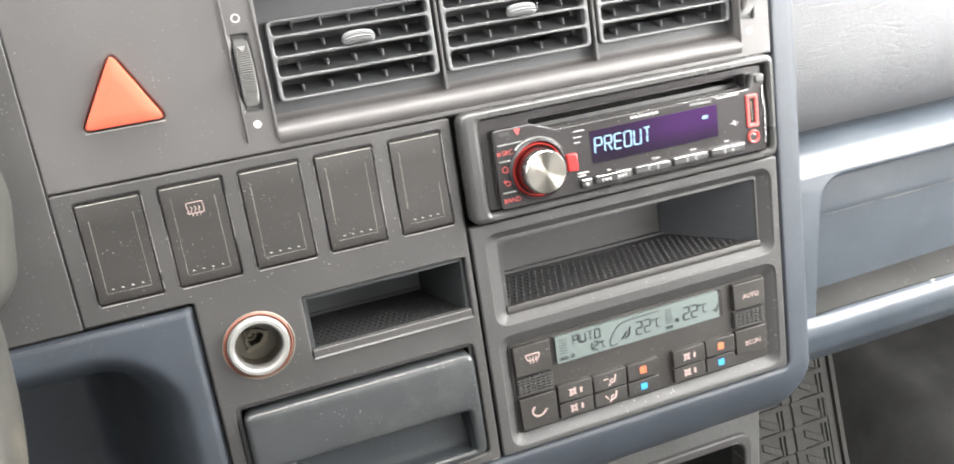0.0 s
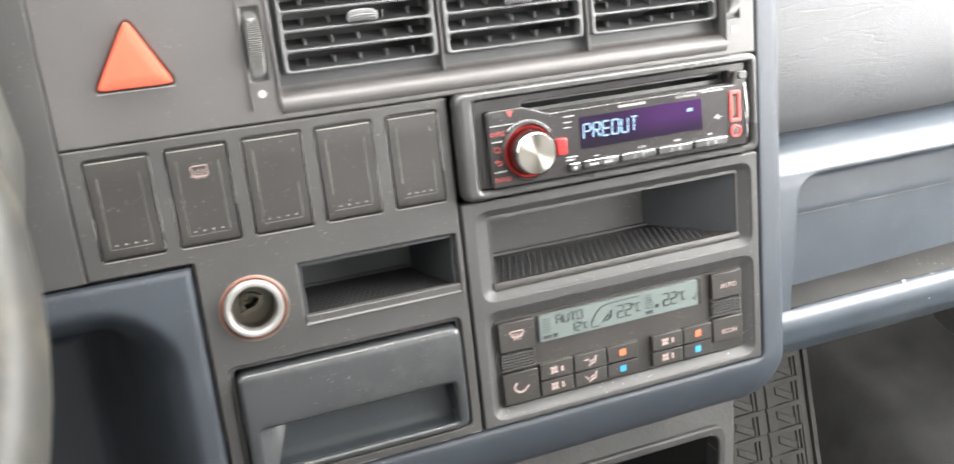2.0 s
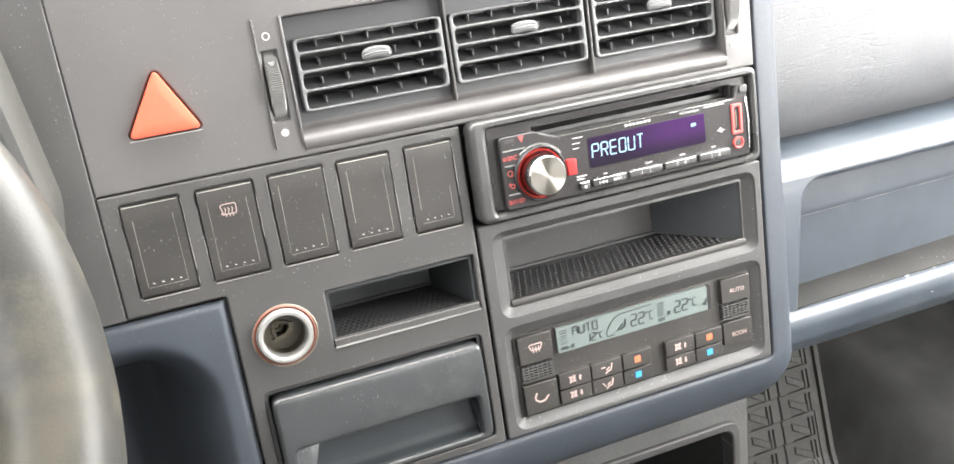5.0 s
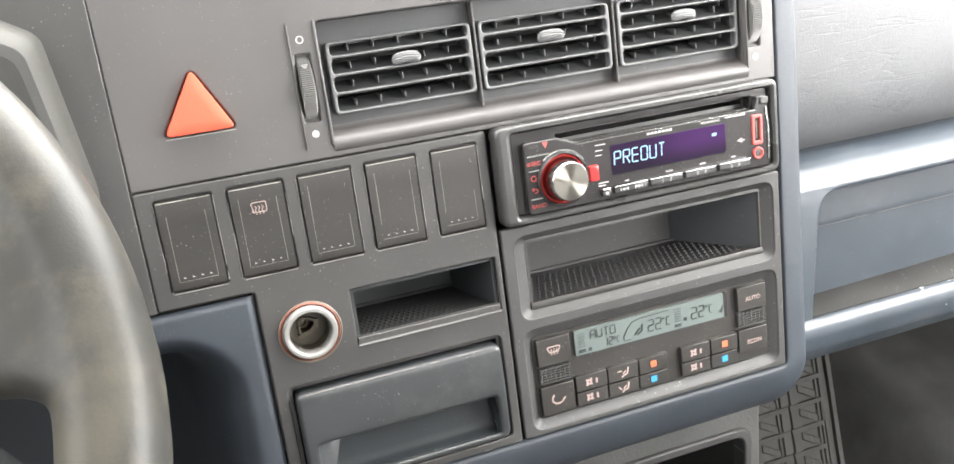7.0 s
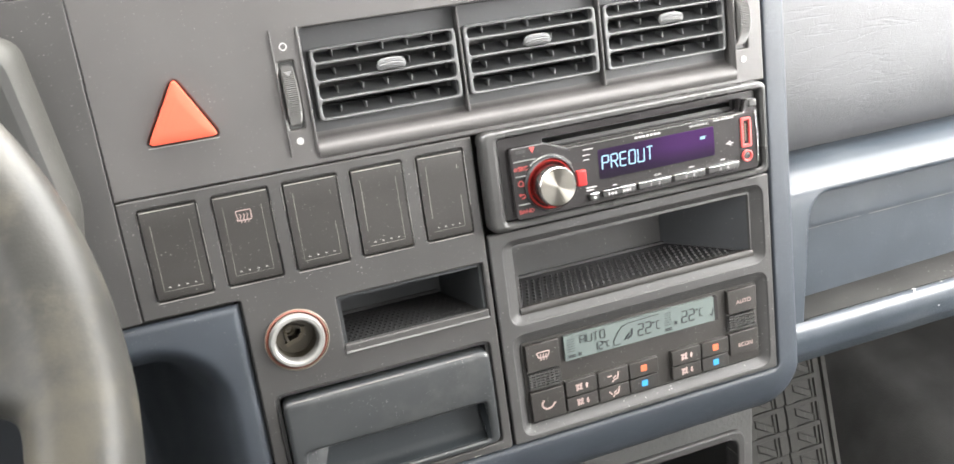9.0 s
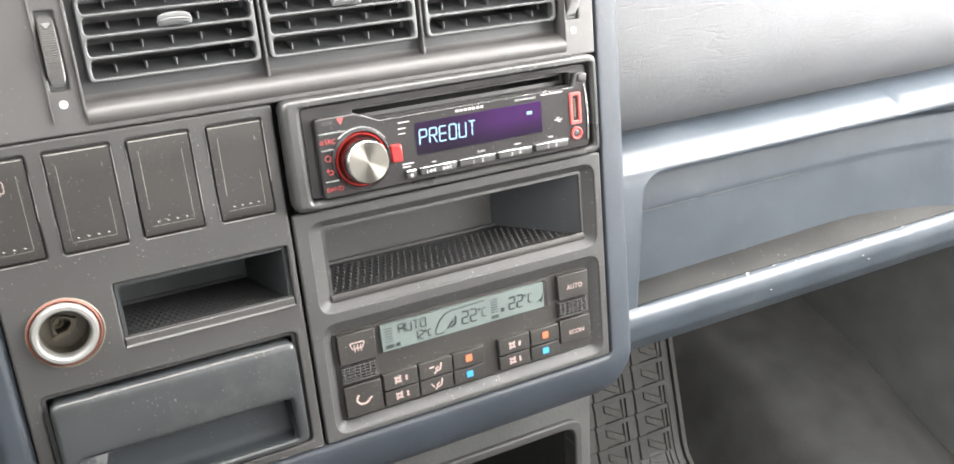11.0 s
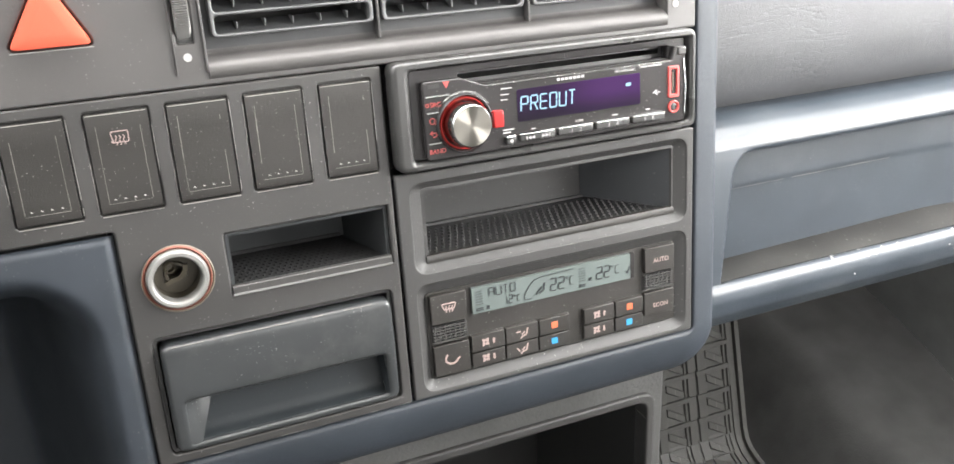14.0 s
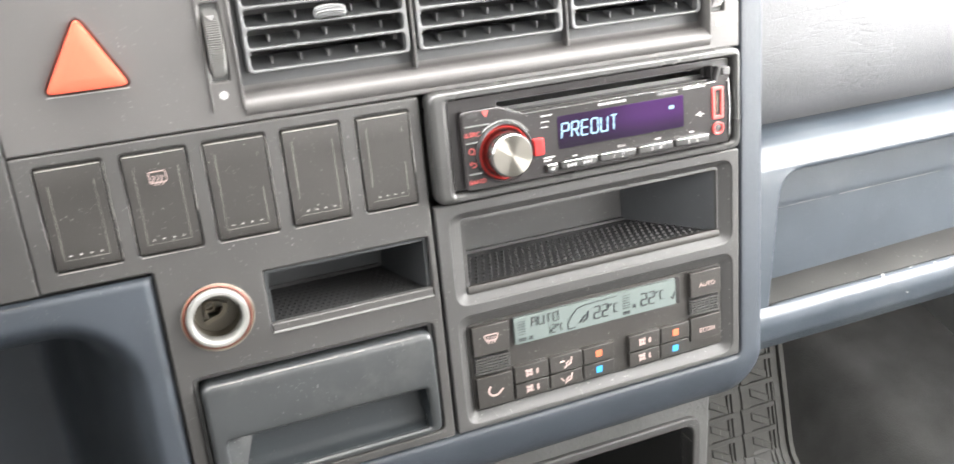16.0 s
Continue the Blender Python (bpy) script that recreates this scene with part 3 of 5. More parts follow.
hood_bm = hood_skin(((0.0070, -0.0180), (0.0110, -0.0195), (0.0260, -0.0200), (0.0300, -0.0170), (0.0310, -0.0020), (0.0320, 0.0150)))
part("hood_edge", hood_skin(((-0.001, 0.060), (0.0, 0.0), (0.0015, -0.0080), (0.0035, -0.0140), (0.0070, -0.0180))), HOODEDGE, dashboard, "rounded edge of the instrument hood, paler for its highlight", 60)
part("gauge_well", slab([rounded([(-0.565, 0.115), (-0.240, 0.115), (-0.240, 0.254), (-0.565, 0.254)], 0.03, 8)], -0.001, 0.003), BLACK, dashboard, "black gauge face")
part("clock_display", slab([rect(-0.290, -0.262, 0.176, 0.192, 0.001)], -0.0025, 0.002), LCD, dashboard, "small grey clock display")
part("instrument_hood", hood_bm, HOODGREY, dashboard, "curved grey rim of the instrument hood")
# grey panel with the vents
upper = [rect(-0.2036, 0.2072, 0.1912, 0.2998, 0.0012), rect(-0.0910, 0.1850, 0.2005, 0.2670, 0.003), rect(-0.1050, -0.0965, 0.2130, 0.2505, 0.001),
         rect(0.1876, 0.1960, 0.2137, 0.2513, 0.001), rounded([(-0.1815, 0.2170), (-0.1415, 0.2170), (-0.1605, 0.2525)], 0.003)]
upper_panel = part("upper_panel", slab(upper, 0.0, 0.012, 0.0012, 3), GREY, dashboard, "dusty grey panel round the air vents")
VENTS = ((-0.0868, -0.0005), (0.0045, 0.0905), (0.0960, 0.1830))
for x in (0.0020, 0.0932):
    part("divider", box(x - 0.0006, x + 0.0006, 0.0035, 0.0125, 0.2052, 0.2660, 0.0004, 1), GREY, dashboard, "thin rib between vents")
part("vent_backing", slab([rect(-0.0908, 0.1848, 0.2008, 0.2668, 0.003)] + [rect(a + 0.002, b - 0.002, 0.2152, 0.2535, 0.002) for a, b in VENTS], 0.0105, 0.008, 0.0005), RECESS, dashboard, "recessed dark plate round the vents")
strips = bmesh.new()
for x, w in ((-0.1068, 0.0004), (-0.0918, 0.0008), (0.1858, 0.0007)):
    box(x - w, x + w, -0.0016, 0.010, 0.198, 0.268, w * 0.8, 2, strips)
part("vent_side_ribs", strips, GREY, dashboard)

# passenger side: grained pad above, parcel tray below
PAD_LINE = [(0.070, 0.401), (0.056, 0.34), (0.046, 0.30), (0.036, 0.26), (0.031, 0.22), (0.0305, 0.185), (0.033, 0.160), (0.039, 0.145), (0.048, 0.132), (0.060, 0.1220)]
TRAY_LINE = [(0.064, 0.1228), (0.044, 0.1222), (0.0333, 0.1202), (0.0239, 0.1160), (0.0172, 0.1105), (0.0140, 0.1050), (0.0146, 0.1018), (0.0185, 0.0998), (0.0260, 0.0990), (0.0400, 0.0982), (0.0450, 0.0930), (0.0450, 0.0645), (0.0456, 0.0635),
             (0.0470, 0.0028), (0.0462, 0.0010), (0.0380, 0.0005), (0.0230, 0.0005), (0.0175, 0.0030), (0.0140, 0.0062), (0.0095, 0.0062), (0.0060, 0.0020), (0.0050, -0.0060), (0.0080, -0.0180), (0.0180, -0.0300), (0.0500, -0.0390), (0.1200, -0.0430)]


def dense(points, step):
    out = []
    for (y0, z0), (y1, z1) in zip(points, points[1:]):
        n = max(1, int(math.hypot(y1 - y0, z1 - z0) / step))
        out += [(y0 + (y1 - y0) * k / n, z0 + (z1 - z0) * k / n) for k in range(n)]
    out.append(points[-1])
    for _ in range(2):
        out = [out[0]] + [((a[0] + 2 * b[0] + c[0]) / 4, (a[1] + 2 * b[1] + c[1]) / 4) for a, b, c in zip(out, out[1:], out[2:])] + [out[-1]]
    return out


SILL = [(0.0012, 0.1938), (-0.0004, 0.1944), (-0.0013, 0.1958), (-0.0018, 0.1975), (-0.0019, 0.1992), (-0.0012, 0.2010), (0.0006, 0.2025), (0.0034, 0.2037), (0.0066, 0.2046), (0.0092, 0.2058), (0.0105, 0.2078), (0.0108, 0.2096)]
sill = loft([[(x, y, z) for y, z in dense(SILL, 0.0006) + [(0.0118, 0.2096), (0.0118, 0.1938)]] for x in (-0.0912, 0.1856)], cap=True)
part("vent_sill", sill, GREY, dashboard, "smooth grey sill below the vents", 60)


def tray_point(x, y, z):
    """Between the plain column beside the console and the open hollow, whose back curves out further along."""
    if not -0.0005 < z < 0.1042:
        if not (z <= 0.0062 and y > 0.0142 and z > 0):
            return (x, y, z)
    plain = 0.0139 - 0.0005 * min(1, max(0, (0.1042 - z) / 0.01)) - 0.003 * max(0, 0.1 - z) / 0.1
    left = 0.2495 - 0.0115 * (0.09 - z) / 0.09
    d = x - left
    if z > 0.0825:
        d = 0.0205 - math.hypot(max(0, left + 0.0205 - x), z - 0.0825)
    m = min(1, max(0, d / 0.0125))
    m = m * m * (3 - 2 * m)
    turn = min(0.022, 1.1 * max(0.0, x - 0.455) ** 2)
    y = plain + (y - plain) * m if y > plain else y
    return (x, y - turn * min(1, max(0, (y - 0.0200) / 0.020)), z)


xs = [0.2200] + list(np.arange(0.2325, 0.272, 0.0009)) + list(np.arange(0.272, 0.285, 0.0018)) + list(np.arange(0.285, 0.475, 0.006)) + list(np.arange(0.475, 0.505, 0.003)) + list(np.arange(0.505, 0.921, 0.012))
for name, line, mat_, label, step in (("parcel_tray", TRAY_LINE, TRAY, "scuffed blue-grey parcel tray with a shiny lip", 0.0016), ("passenger_pad", PAD_LINE, PAD, "grey leather-grained padding", 0.006)):
    bm = bmesh.new()
    line = dense(line, step)
    rows_ = [[bm.verts.new(tray_point(x, y, z) if name == "parcel_tray" else (x, y, z)) for y, z in line] for x in xs]
    for ra, rb in zip(rows_, rows_[1:]):
        for k in range(len(ra) - 1):
            bm.faces.new((ra[k], rb[k], rb[k + 1], ra[k + 1]))
    part(name, bm, mat_, dashboard, label, 70)
floor_rows = []
for x in np.linspace(0.2440, 0.90, 42):
    climb = 0.022 * (min(0.50, x) - 0.33)
    floor_rows.append([(x, 0.0205, -0.001), (x, 0.0205, 0.0030), (x, 0.0462, 0.0094 + climb), (x, 0.0560, 0.0100 + climb), (x, 0.0560, -0.001)])
part("tray_floor", loft(floor_rows, cap=True), DIRT, dashboard, "dirty dark floor of the tray")
# Pale strokes in place of a crease that catches the light.
crease_gleam = dashes(bmesh.new(), 0.250, 0.0630, 0.43, 0.0630, 0.0004, 0.0452, random.Random(8), 0.95)
part("crease_gleam", crease_gleam, EDGE, dashboard, "crease along the tray, its gleam drawn in pale strokes")["kind"] = "stuff"
chips = random.Random(4)
LIP = ((0.0118, 0.0064, 80), (0.0088, 0.0058, 50), (0.0062, 0.0022, 25), (0.0050, -0.0050, 0), (0.0056, -0.0100, -20))
for k in range(16):
    x = 0.325 + 0.19 * chips.random()
    ly, lz, tilt = LIP[chips.choice((0, 0, 1, 1, 2, 3, 3, 4))]
    wide, high = 0.0007 + 0.0018 * chips.random() ** 2, 0.0004 + 0.0007 * chips.random()
    outline_ = [(x + wide * (0.6 + 0.5 * chips.random()) * math.cos(a), high * (0.6 + 0.5 * chips.random()) * math.sin(a)) for a in np.arange(0, 6.2, 0.9)]
    c, d = math.cos(radians(tilt)), math.sin(radians(tilt))
    part("chip", loft([[(px, ly - deep * c + q * d, lz + deep * d + q * c) for px, q in outline_] for deep in (-0.0006, 0.0002)], cap=True), WHITE, dashboard)
right_top = rounded([(0.070, 0.401), (0.085, 0.415), (0.55, 0.475), (0.55, 0.40)], [0, 0.01, 0, 0], 5)
part("passenger_top", sweep(right_top, 0.2345, 0.95), TOP, dashboard)
part("side_wall", box(0.2290, 0.2322, 0.03, 0.30, -0.03, 0.42), BLUE, dashboard)

# ---- switch panel ----


panel = thing("switch_panel", "dusty dark grey panel of switches, cubby and ashtray", "panel")
SWITCHES = [(-0.1930, -0.1636), (-0.1540, -0.1244), (-0.1150, -0.0852), (-0.0760, -0.0462), (-0.0362, -0.0082)]
out = rounded([(-0.2036, 0.1907), (-0.2036, 0.1228), (-0.1508, 0.1228), (-0.1508, -0.0170), (-0.0008, -0.0170), (-0.0008, 0.1907)], [0.002, 0.002, 0.002, 0.002, 0.002, 0.002])
holes = [rect(a - 0.0007, b + 0.0007, 0.1322, 0.1847, 0.0018) for a, b in SWITCHES]
holes += [circle(-0.1240, 0.0925, 0.0175), rect(-0.0970, -0.0045, 0.0765, 0.1115, 0.0008), rect(-0.1430, -0.0072, -0.0110, 0.0600, 0.004)]
part("plate", slab([out] + holes, 0.0, 0.006, 0.0012, 2), PANEL, panel)
cub = rect(-0.0966, -0.0049, 0.0769, 0.1111, 0.0008)
# Pale strokes draw the wear and the bevel highlights of the hole rims.
edges = bmesh.new()
rng = random.Random(11)
for a, b in SWITCHES:
    dashes(edges, a, 0.1315, b + 0.0004, 0.1315, 0.00040, -0.0001, rng, 0.97)
    dashes(edges, b + 0.0012, 0.134, b + 0.0012, 0.183, 0.00028, -0.0001, rng, 0.9)
    dashes(edges, a - 0.0012, 0.134, a - 0.0012, 0.183, 0.00022, -0.0001, rng, 0.6)
dashes(edges, -0.0968, 0.0757, -0.0048, 0.0757, 0.0004, -0.0001, rng, 0.8)
dashes(edges, -0.1500, -0.0160, -0.0020, -0.0160, 0.0002, -0.0001, rng, 0.25)
part("worn_or_lit_edge", edges, WORN_OR_LIT, panel, "hole edges with wear and bevel gleam as pale lines")["kind"] = "stuff"
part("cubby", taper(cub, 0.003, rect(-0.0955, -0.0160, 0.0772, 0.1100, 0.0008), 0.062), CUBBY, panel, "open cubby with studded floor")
part("cubby_lip", loft([[(x, y, z) for y, z in ((0.0006, 0.0754), (-0.0014, 0.0757), (-0.0018, 0.0762), (-0.0012, 0.0767), (-0.0006, 0.0772), (-0.0006, 0.0806), (-0.0001, 0.0812), (0.0016, 0.0814), (0.0034, 0.0812), (0.0060, 0.0800), (0.0060, 0.0754))] for x in (-0.0966, -0.0050)], cap=True), PANEL, panel)


def ribbed_mat(x0, x1, y0, y1, z, pitch=0.0036, high=0.0010, skew=0.55):
    """A rubber insert with staggered raised studs and a thin rim, wider at the front than at the back."""
    bm = box(x0, x1, y0, y1, z, z + 0.001)
    for v in bm.verts:
        v.co.x += skew * (y1 - v.co.y) * (v.co.x - x0) / (x1 - x0)
    box(x0, x1, y1 - 0.0016, y1, z, z + 0.0032, 0.0005, 1, bm)
    rows = int((y1 - y0 - 0.003) / (pitch * 1.3))
    for r in range(rows):
        cy = y0 + 0.0018 + r * pitch * 1.3
        for c in range(int((x1 + skew * (y1 - cy) - x0 - 0.0036) / pitch)):
            cx = x0 + 0.0016 + (c + 0.5 * (r % 2)) * pitch
            lo = [bm.verts.new((cx + u, cy + v, z + 0.001)) for u, v in ((-0.0014, 0), (0, -0.0018), (0.0014, 0), (0, 0.0018))]
            hi = [bm.verts.new((cx + 0.55 * u, cy + 0.55 * v, z + 0.001 + high)) for u, v in ((-0.0014, 0), (0, -0.0018), (0.0014, 0), (0, 0.0018))]
            bm.faces.new(hi)
            for k in range(4):
                bm.faces.new((lo[k], lo[(k + 1) % 4], hi[(k + 1) % 4], hi[k]))
    return bm


part("cubby_mat", ribbed_mat(-0.0950, -0.0200, 0.0065, 0.0600, 0.0786, 0.0036, 0.0004, 0.25), SHADEMAT, panel, "black studded rubber insert")["kind"] = "stuff"

# ---- switches ----


def switch(x0, x1, label, icon=False):
    z0, z1 = 0.1330, 0.1840
    t = thing("rocker_switch", label, "switch", group="switches in the panel")
    rng = random.Random(int(-x0 * 1000))
    prof = [(-0.0003, z1 - 0.0001), (-0.0011, z1 - 0.0005), (-0.0014, z1 - 0.0020), (-0.0008, z1 - 0.014), (-0.0005, (z0 + z1) / 2), (-0.0008, z0 + 0.014), (-0.0014, z0 + 0.0020), (-0.0011, z0 + 0.0005), (-0.0003, z0 + 0.0001), (0.006, z0), (0.006, z1)]
    part("rocker", sweep(prof, x0, x1), BLANK, t, "scratched dark plastic rocker", 40)
    part("well", pocket(rect(x0 - 0.0007, x1 + 0.0007, 0.1322, 0.1847, 0.0018), 0.003, 0.008), BLACK, t)
    a, b = x0 + 0.0042, x1 - 0.0042
    worn = bmesh.new()
    dashes(worn, a, z0 + 0.0050, a + 0.0002, z1 - 0.006, 0.00030, -0.0011, rng, 0.95)
    dashes(worn, b, z0 + 0.0050, b - 0.0002, z1 - 0.008, 0.00026, -0.0011, rng, 0.9)
    dashes(worn, a, z0 + 0.0050, b, z0 + 0.0050, 0.00026, -0.0012, rng, 0.95)
    for _ in range(7):
        x, z = a + (b - a) * rng.random(), z0 + 0.010 + 0.034 * rng.random()
        stroke(worn, x, z, x + 0.0012 * (rng.random() - 0.5), z + 0.0015 * (rng.random() - 0.3), 0.00015, -0.0008, 0.0001)
    wear = part("worn_or_lit_edge", worn, EDGE, t, "edges and scratches worn pale")
    wear["kind"] = "stuff"
    # Bright stroke for wear and for the light caught on the upper edge.
    top = stroke(bmesh.new(), x0 + 0.0006, z1 - 0.0006, x1 - 0.0006, z1 - 0.0006, 0.0004, -0.0013, 0.0001)
    part("bright_edge", top, WORN_OR_LIT, t, "upper edge with wear and gleam as a bright line")["kind"] = "stuff"
    for k in range(4):
        x = a + (b - a) * (0.16 + 0.225 * k)
        notch = bmesh.new()
        lo = [notch.verts.new(p) for p in ((x - 0.0008, -0.0014, z0 + 0.0068), (x + 0.0008, -0.0014, z0 + 0.0068), (x - 0.0006, -0.0014, z0 + 0.0078))]
        tip = notch.verts.new((x - 0.0002, -0.0018, z0 + 0.0071))
        notch.faces.new(lo)
        for i in range(3):
            notch.faces.new((lo[i], lo[(i + 1) % 3], tip))
        part("grip_notch", notch, PALE, t, "", 10)
    if icon:
        cx, cz_ = (x0 + x1) / 2, z1 - 0.0125
        bm = polyline(rect(cx - 0.0041, cx + 0.0041, cz_ - 0.0026, cz_ + 0.0030, 0.001, 3) + [(cx - 0.0041 + 0.001, cz_ - 0.0026)], 0.0005, -0.0016)
        for k in (-1, 0, 1):
            wave = [(cx + k * 0.0019 + 0.0005 * math.sin(s * 2.0), cz_ - 0.0040 + s * 0.0010) for s in range(6)]
            polyline(wave, 0.00045, -0.0016, bm)
        part("icon", bm, PINK, t, "faded heated window sign")
    return t


for k, (a, b) in enumerate(SWITCHES):
    switch(a, b, "heated rear window rocker switch with a faded sign" if k == 1 else "blank dark plastic rocker switch with worn edges", k == 1)

rim_line = stroke(bmesh.new(), -0.1800, 0.2163, -0.1430, 0.2163, 0.0005, -0.0001, 0.0002)
hazard = thing("hazard_switch", "orange triangular hazard warning switch", "switch")
tri_o = [(-0.1805, 0.2176), (-0.1425, 0.2176), (-0.1605, 0.2518)]
tri_ = lambda s: rounded([((x + 0.1612) * s - 0.1612, (z - 0.2290) * s + 0.2290) for x, z in tri_o], 0.0022)
part("worn_or_lit_edge", rim_line, WORN_OR_LIT, hazard, "lower edge of its hole worn pale")["kind"] = "stuff"
part("button", loft([[(x, y, z) for x, z in tri_(s)] for s, y in ((0.985, 0.006), (0.985, -0.0022), (0.95, -0.0036), (0.86, -0.0040), (0.5, -0.0043))], cap=True), ORANGE, hazard, "orange plastic triangle")
part("well", pocket(rounded([(-0.1815, 0.2170), (-0.1415, 0.2170), (-0.1605, 0.2525)], 0.003), 0.004, 0.010), BLACK, hazard)

# ---- thumb wheels ----


def thumb_wheel(xc, zc, open_z, dot_z):
    t = thing("vent_thumbwheel", "ribbed black thumb wheel that shuts the vents", "thumb wheel", group="vent thumb wheels")
    n = 220
    prof = [(0.019, -0.0038), (0.0200, -0.0030), (0.0200, 0.0030), (0.019, 0.0038)]
    loops = []
    for r, h in prof:
        loops.append([(xc + h, 0.0135 + (r - (0.0007 if k % 2 else 0)) * math.cos(2 * math.pi * k / n), zc + (r - (0.0007 if k % 2 else 0)) * math.sin(2 * math.pi * k / n)) for k in range(n)])
    part("wheel", loft(loops, cap=True), KNURL, t, "finely ribbed wheel", 20)
    arrow = bmesh.new()
    arrow.faces.new([arrow.verts.new((xc + u, 0.0135 - 0.0203 * math.cos(a), zc + 0.0203 * math.sin(a))) for u, a in ((-0.0024, 0.72), (0.0024, 0.72), (0.0, 0.55))])
    part("arrow", arrow, PANEL, t, "worn arrow mark")
    part("slot", pocket(rect(xc - 0.0044, xc + 0.0044, zc - 0.0190, zc + 0.0190, 0.001), 0.002, 0.036), DARK, t)
    part("dot", slab([circle(xc + 0.0002, dot_z, 0.0021, 20)], -0.0004, 0.0006), WHITE, t, "white shut mark")
    if open_z:
        part("ring", slab([circle(xc + 0.0002, open_z, 0.0022, 20), circle(xc + 0.0002, open_z, 0.0015, 20)], -0.0004, 0.0006), WHITE, t, "white open mark")
    return t


thumb_wheel(-0.1008, 0.2318, 0.2585, 0.2062)
thumb_wheel(0.1918, 0.2325, 0.2590, 0.2068)

# ---- vents ----


def air_vent(x0, x1):
    t = thing("air_vent", "dark grey air vent with slats and a ribbed knob", "air vent", group="centre air vents")
    z0, z1, y = 0.2140, 0.2545, 0.005
    bars = (z0 + 0.0006, 0.2256, 0.2360, 0.2462, z1 - 0.0003)
    slots = [rect(x0 + 0.0022, x1 - 0.0022, lo + 0.0008, hi - 0.0008, 0.0026) for lo, hi in zip(bars, bars[1:])]
    part("frame", slab([rect(x0, x1, z0, z1, 0.003)] + slots, y - 0.001, 0.005, 0.0008, 3), VENT, t)
    part("shroud", slab([rect(x0, x1, z0, z1, 0.003), rect(x0 + 0.0018, x1 - 0.0018, z0 + 0.0014, z1 - 0.0010, 0.002)], y + 0.004, 0.010), DUCT, t)
    for z in (0.2462, 0.2360, 0.2256, 0.2148):
        blade = [(y + 0.0030, z - 0.0007), (y + 0.0034, z + 0.0007), (y + 0.0160, z + 0.0058), (y + 0.0162, z + 0.0046)]
        part("slat", loft([[(x, p, q) for p, q in blade] for x in (x0 + 0.002, x1 - 0.002)], cap=True), RECESS, t)
    span = x1 - x0
    for k in range(5):
        x = x0 + span * (0.165 + 0.172 * k)
        for z in (0.2462, 0.2360, 0.2256, 0.2146):
            part("fin", box(x - 0.00045, x + 0.00045, y + 0.0060, y + 0.0160, z + 0.0024, z + 0.0064, 0.0003, 1), VENT, t)
    xm = (x0 + x1) / 2 + 0.002
    loops = []
    for s in np.linspace(0, 1, 25):
        w = (1 - abs(2 * s - 1) ** 6) ** 0.5 if 0 < s < 1 else 0.05
        loops.append([(xm - 0.0088 + 0.0176 * s, y - 0.003 + (0.0031 * w - 0.0004 * (k % 2)) * math.cos(a), 0.2408 + (0.0032 * w - 0.0004 * (k % 2)) * math.sin(a) - 0.0012 * (2 * s - 1) ** 2) for k, a in enumerate(2 * math.pi * j / 28 for j in range(28))])
    part("knob", loft(loops, cap=True), VENT, t, "ribbed grey knob", 20)
    part("duct", pocket(rect(x0 + 0.002, x1 - 0.002, z0 + 0.0015, z1 - 0.001, 0.002), y + 0.015, 0.060), DUCT, t)
    return t


for a, b in VENTS:
    air_vent(a, b)

# ---- lighter socket ----
lighter = thing("lighter_socket", "worn cigarette lighter socket with a bare metal ring", "socket")
LC = (-0.1240, 0, 0.0925)
part("collar", lathe([(0.0150, 0.010), (0.0178, 0.004), (0.0180, -0.0012), (0.0174, -0.0020), (0.0164, -0.0012), (0.0150, 0.010)], LC, 48, cap=False), RUST, lighter, "rusty red collar")
part("outer_collar", lathe([(0.0178, 0.003), (0.0178, -0.0004), (0.0184, -0.0008), (0.0189, -0.0005), (0.0191, 0.001)], (LC[0] + 0.0004, 0, LC[2] - 0.0006), 48, cap=False), CREAM, lighter, "yellowed plastic collar")
part("ring", lathe([(0.0119, 0.020), (0.0121, 0.0), (0.0123, -0.0030), (0.0127, -0.0044), (0.0135, -0.0050), (0.0152, -0.0050), (0.0162, -0.0036), (0.0165, 0.001), (0.0155, 0.006), (0.0135, 0.020)], LC, 48, cap=False), SILVER, lighter, "dull bright metal ring")
part("barrel", lathe([(0.0002, 0.018), (0.0040, 0.018), (0.0045, 0.0075), (0.0060, 0.0075), (0.0065, 0.0095), (0.0117, 0.0095), (0.0118, 0.002), (0.0119, 0.002), (0.0120, 0.022)], LC, 32), BARREL, lighter, "dark tarnished barrel")
strip = polyline([(-0.1300, 0.0872), (-0.1262, 0.0888), (-0.1222, 0.0896), (-0.1192, 0.0928), (-0.1186, 0.0966)], 0.0026, 0.0112, None, 0.0042)
part("contact", joined(strip, lathe([(0.0034, 0.018), (0.0034, 0.0075), (0.0022, 0.0068), (0.0012, 0.0085)], (-0.1268, 0, 0.0962), 16)), DULL, lighter, "tarnished contact")

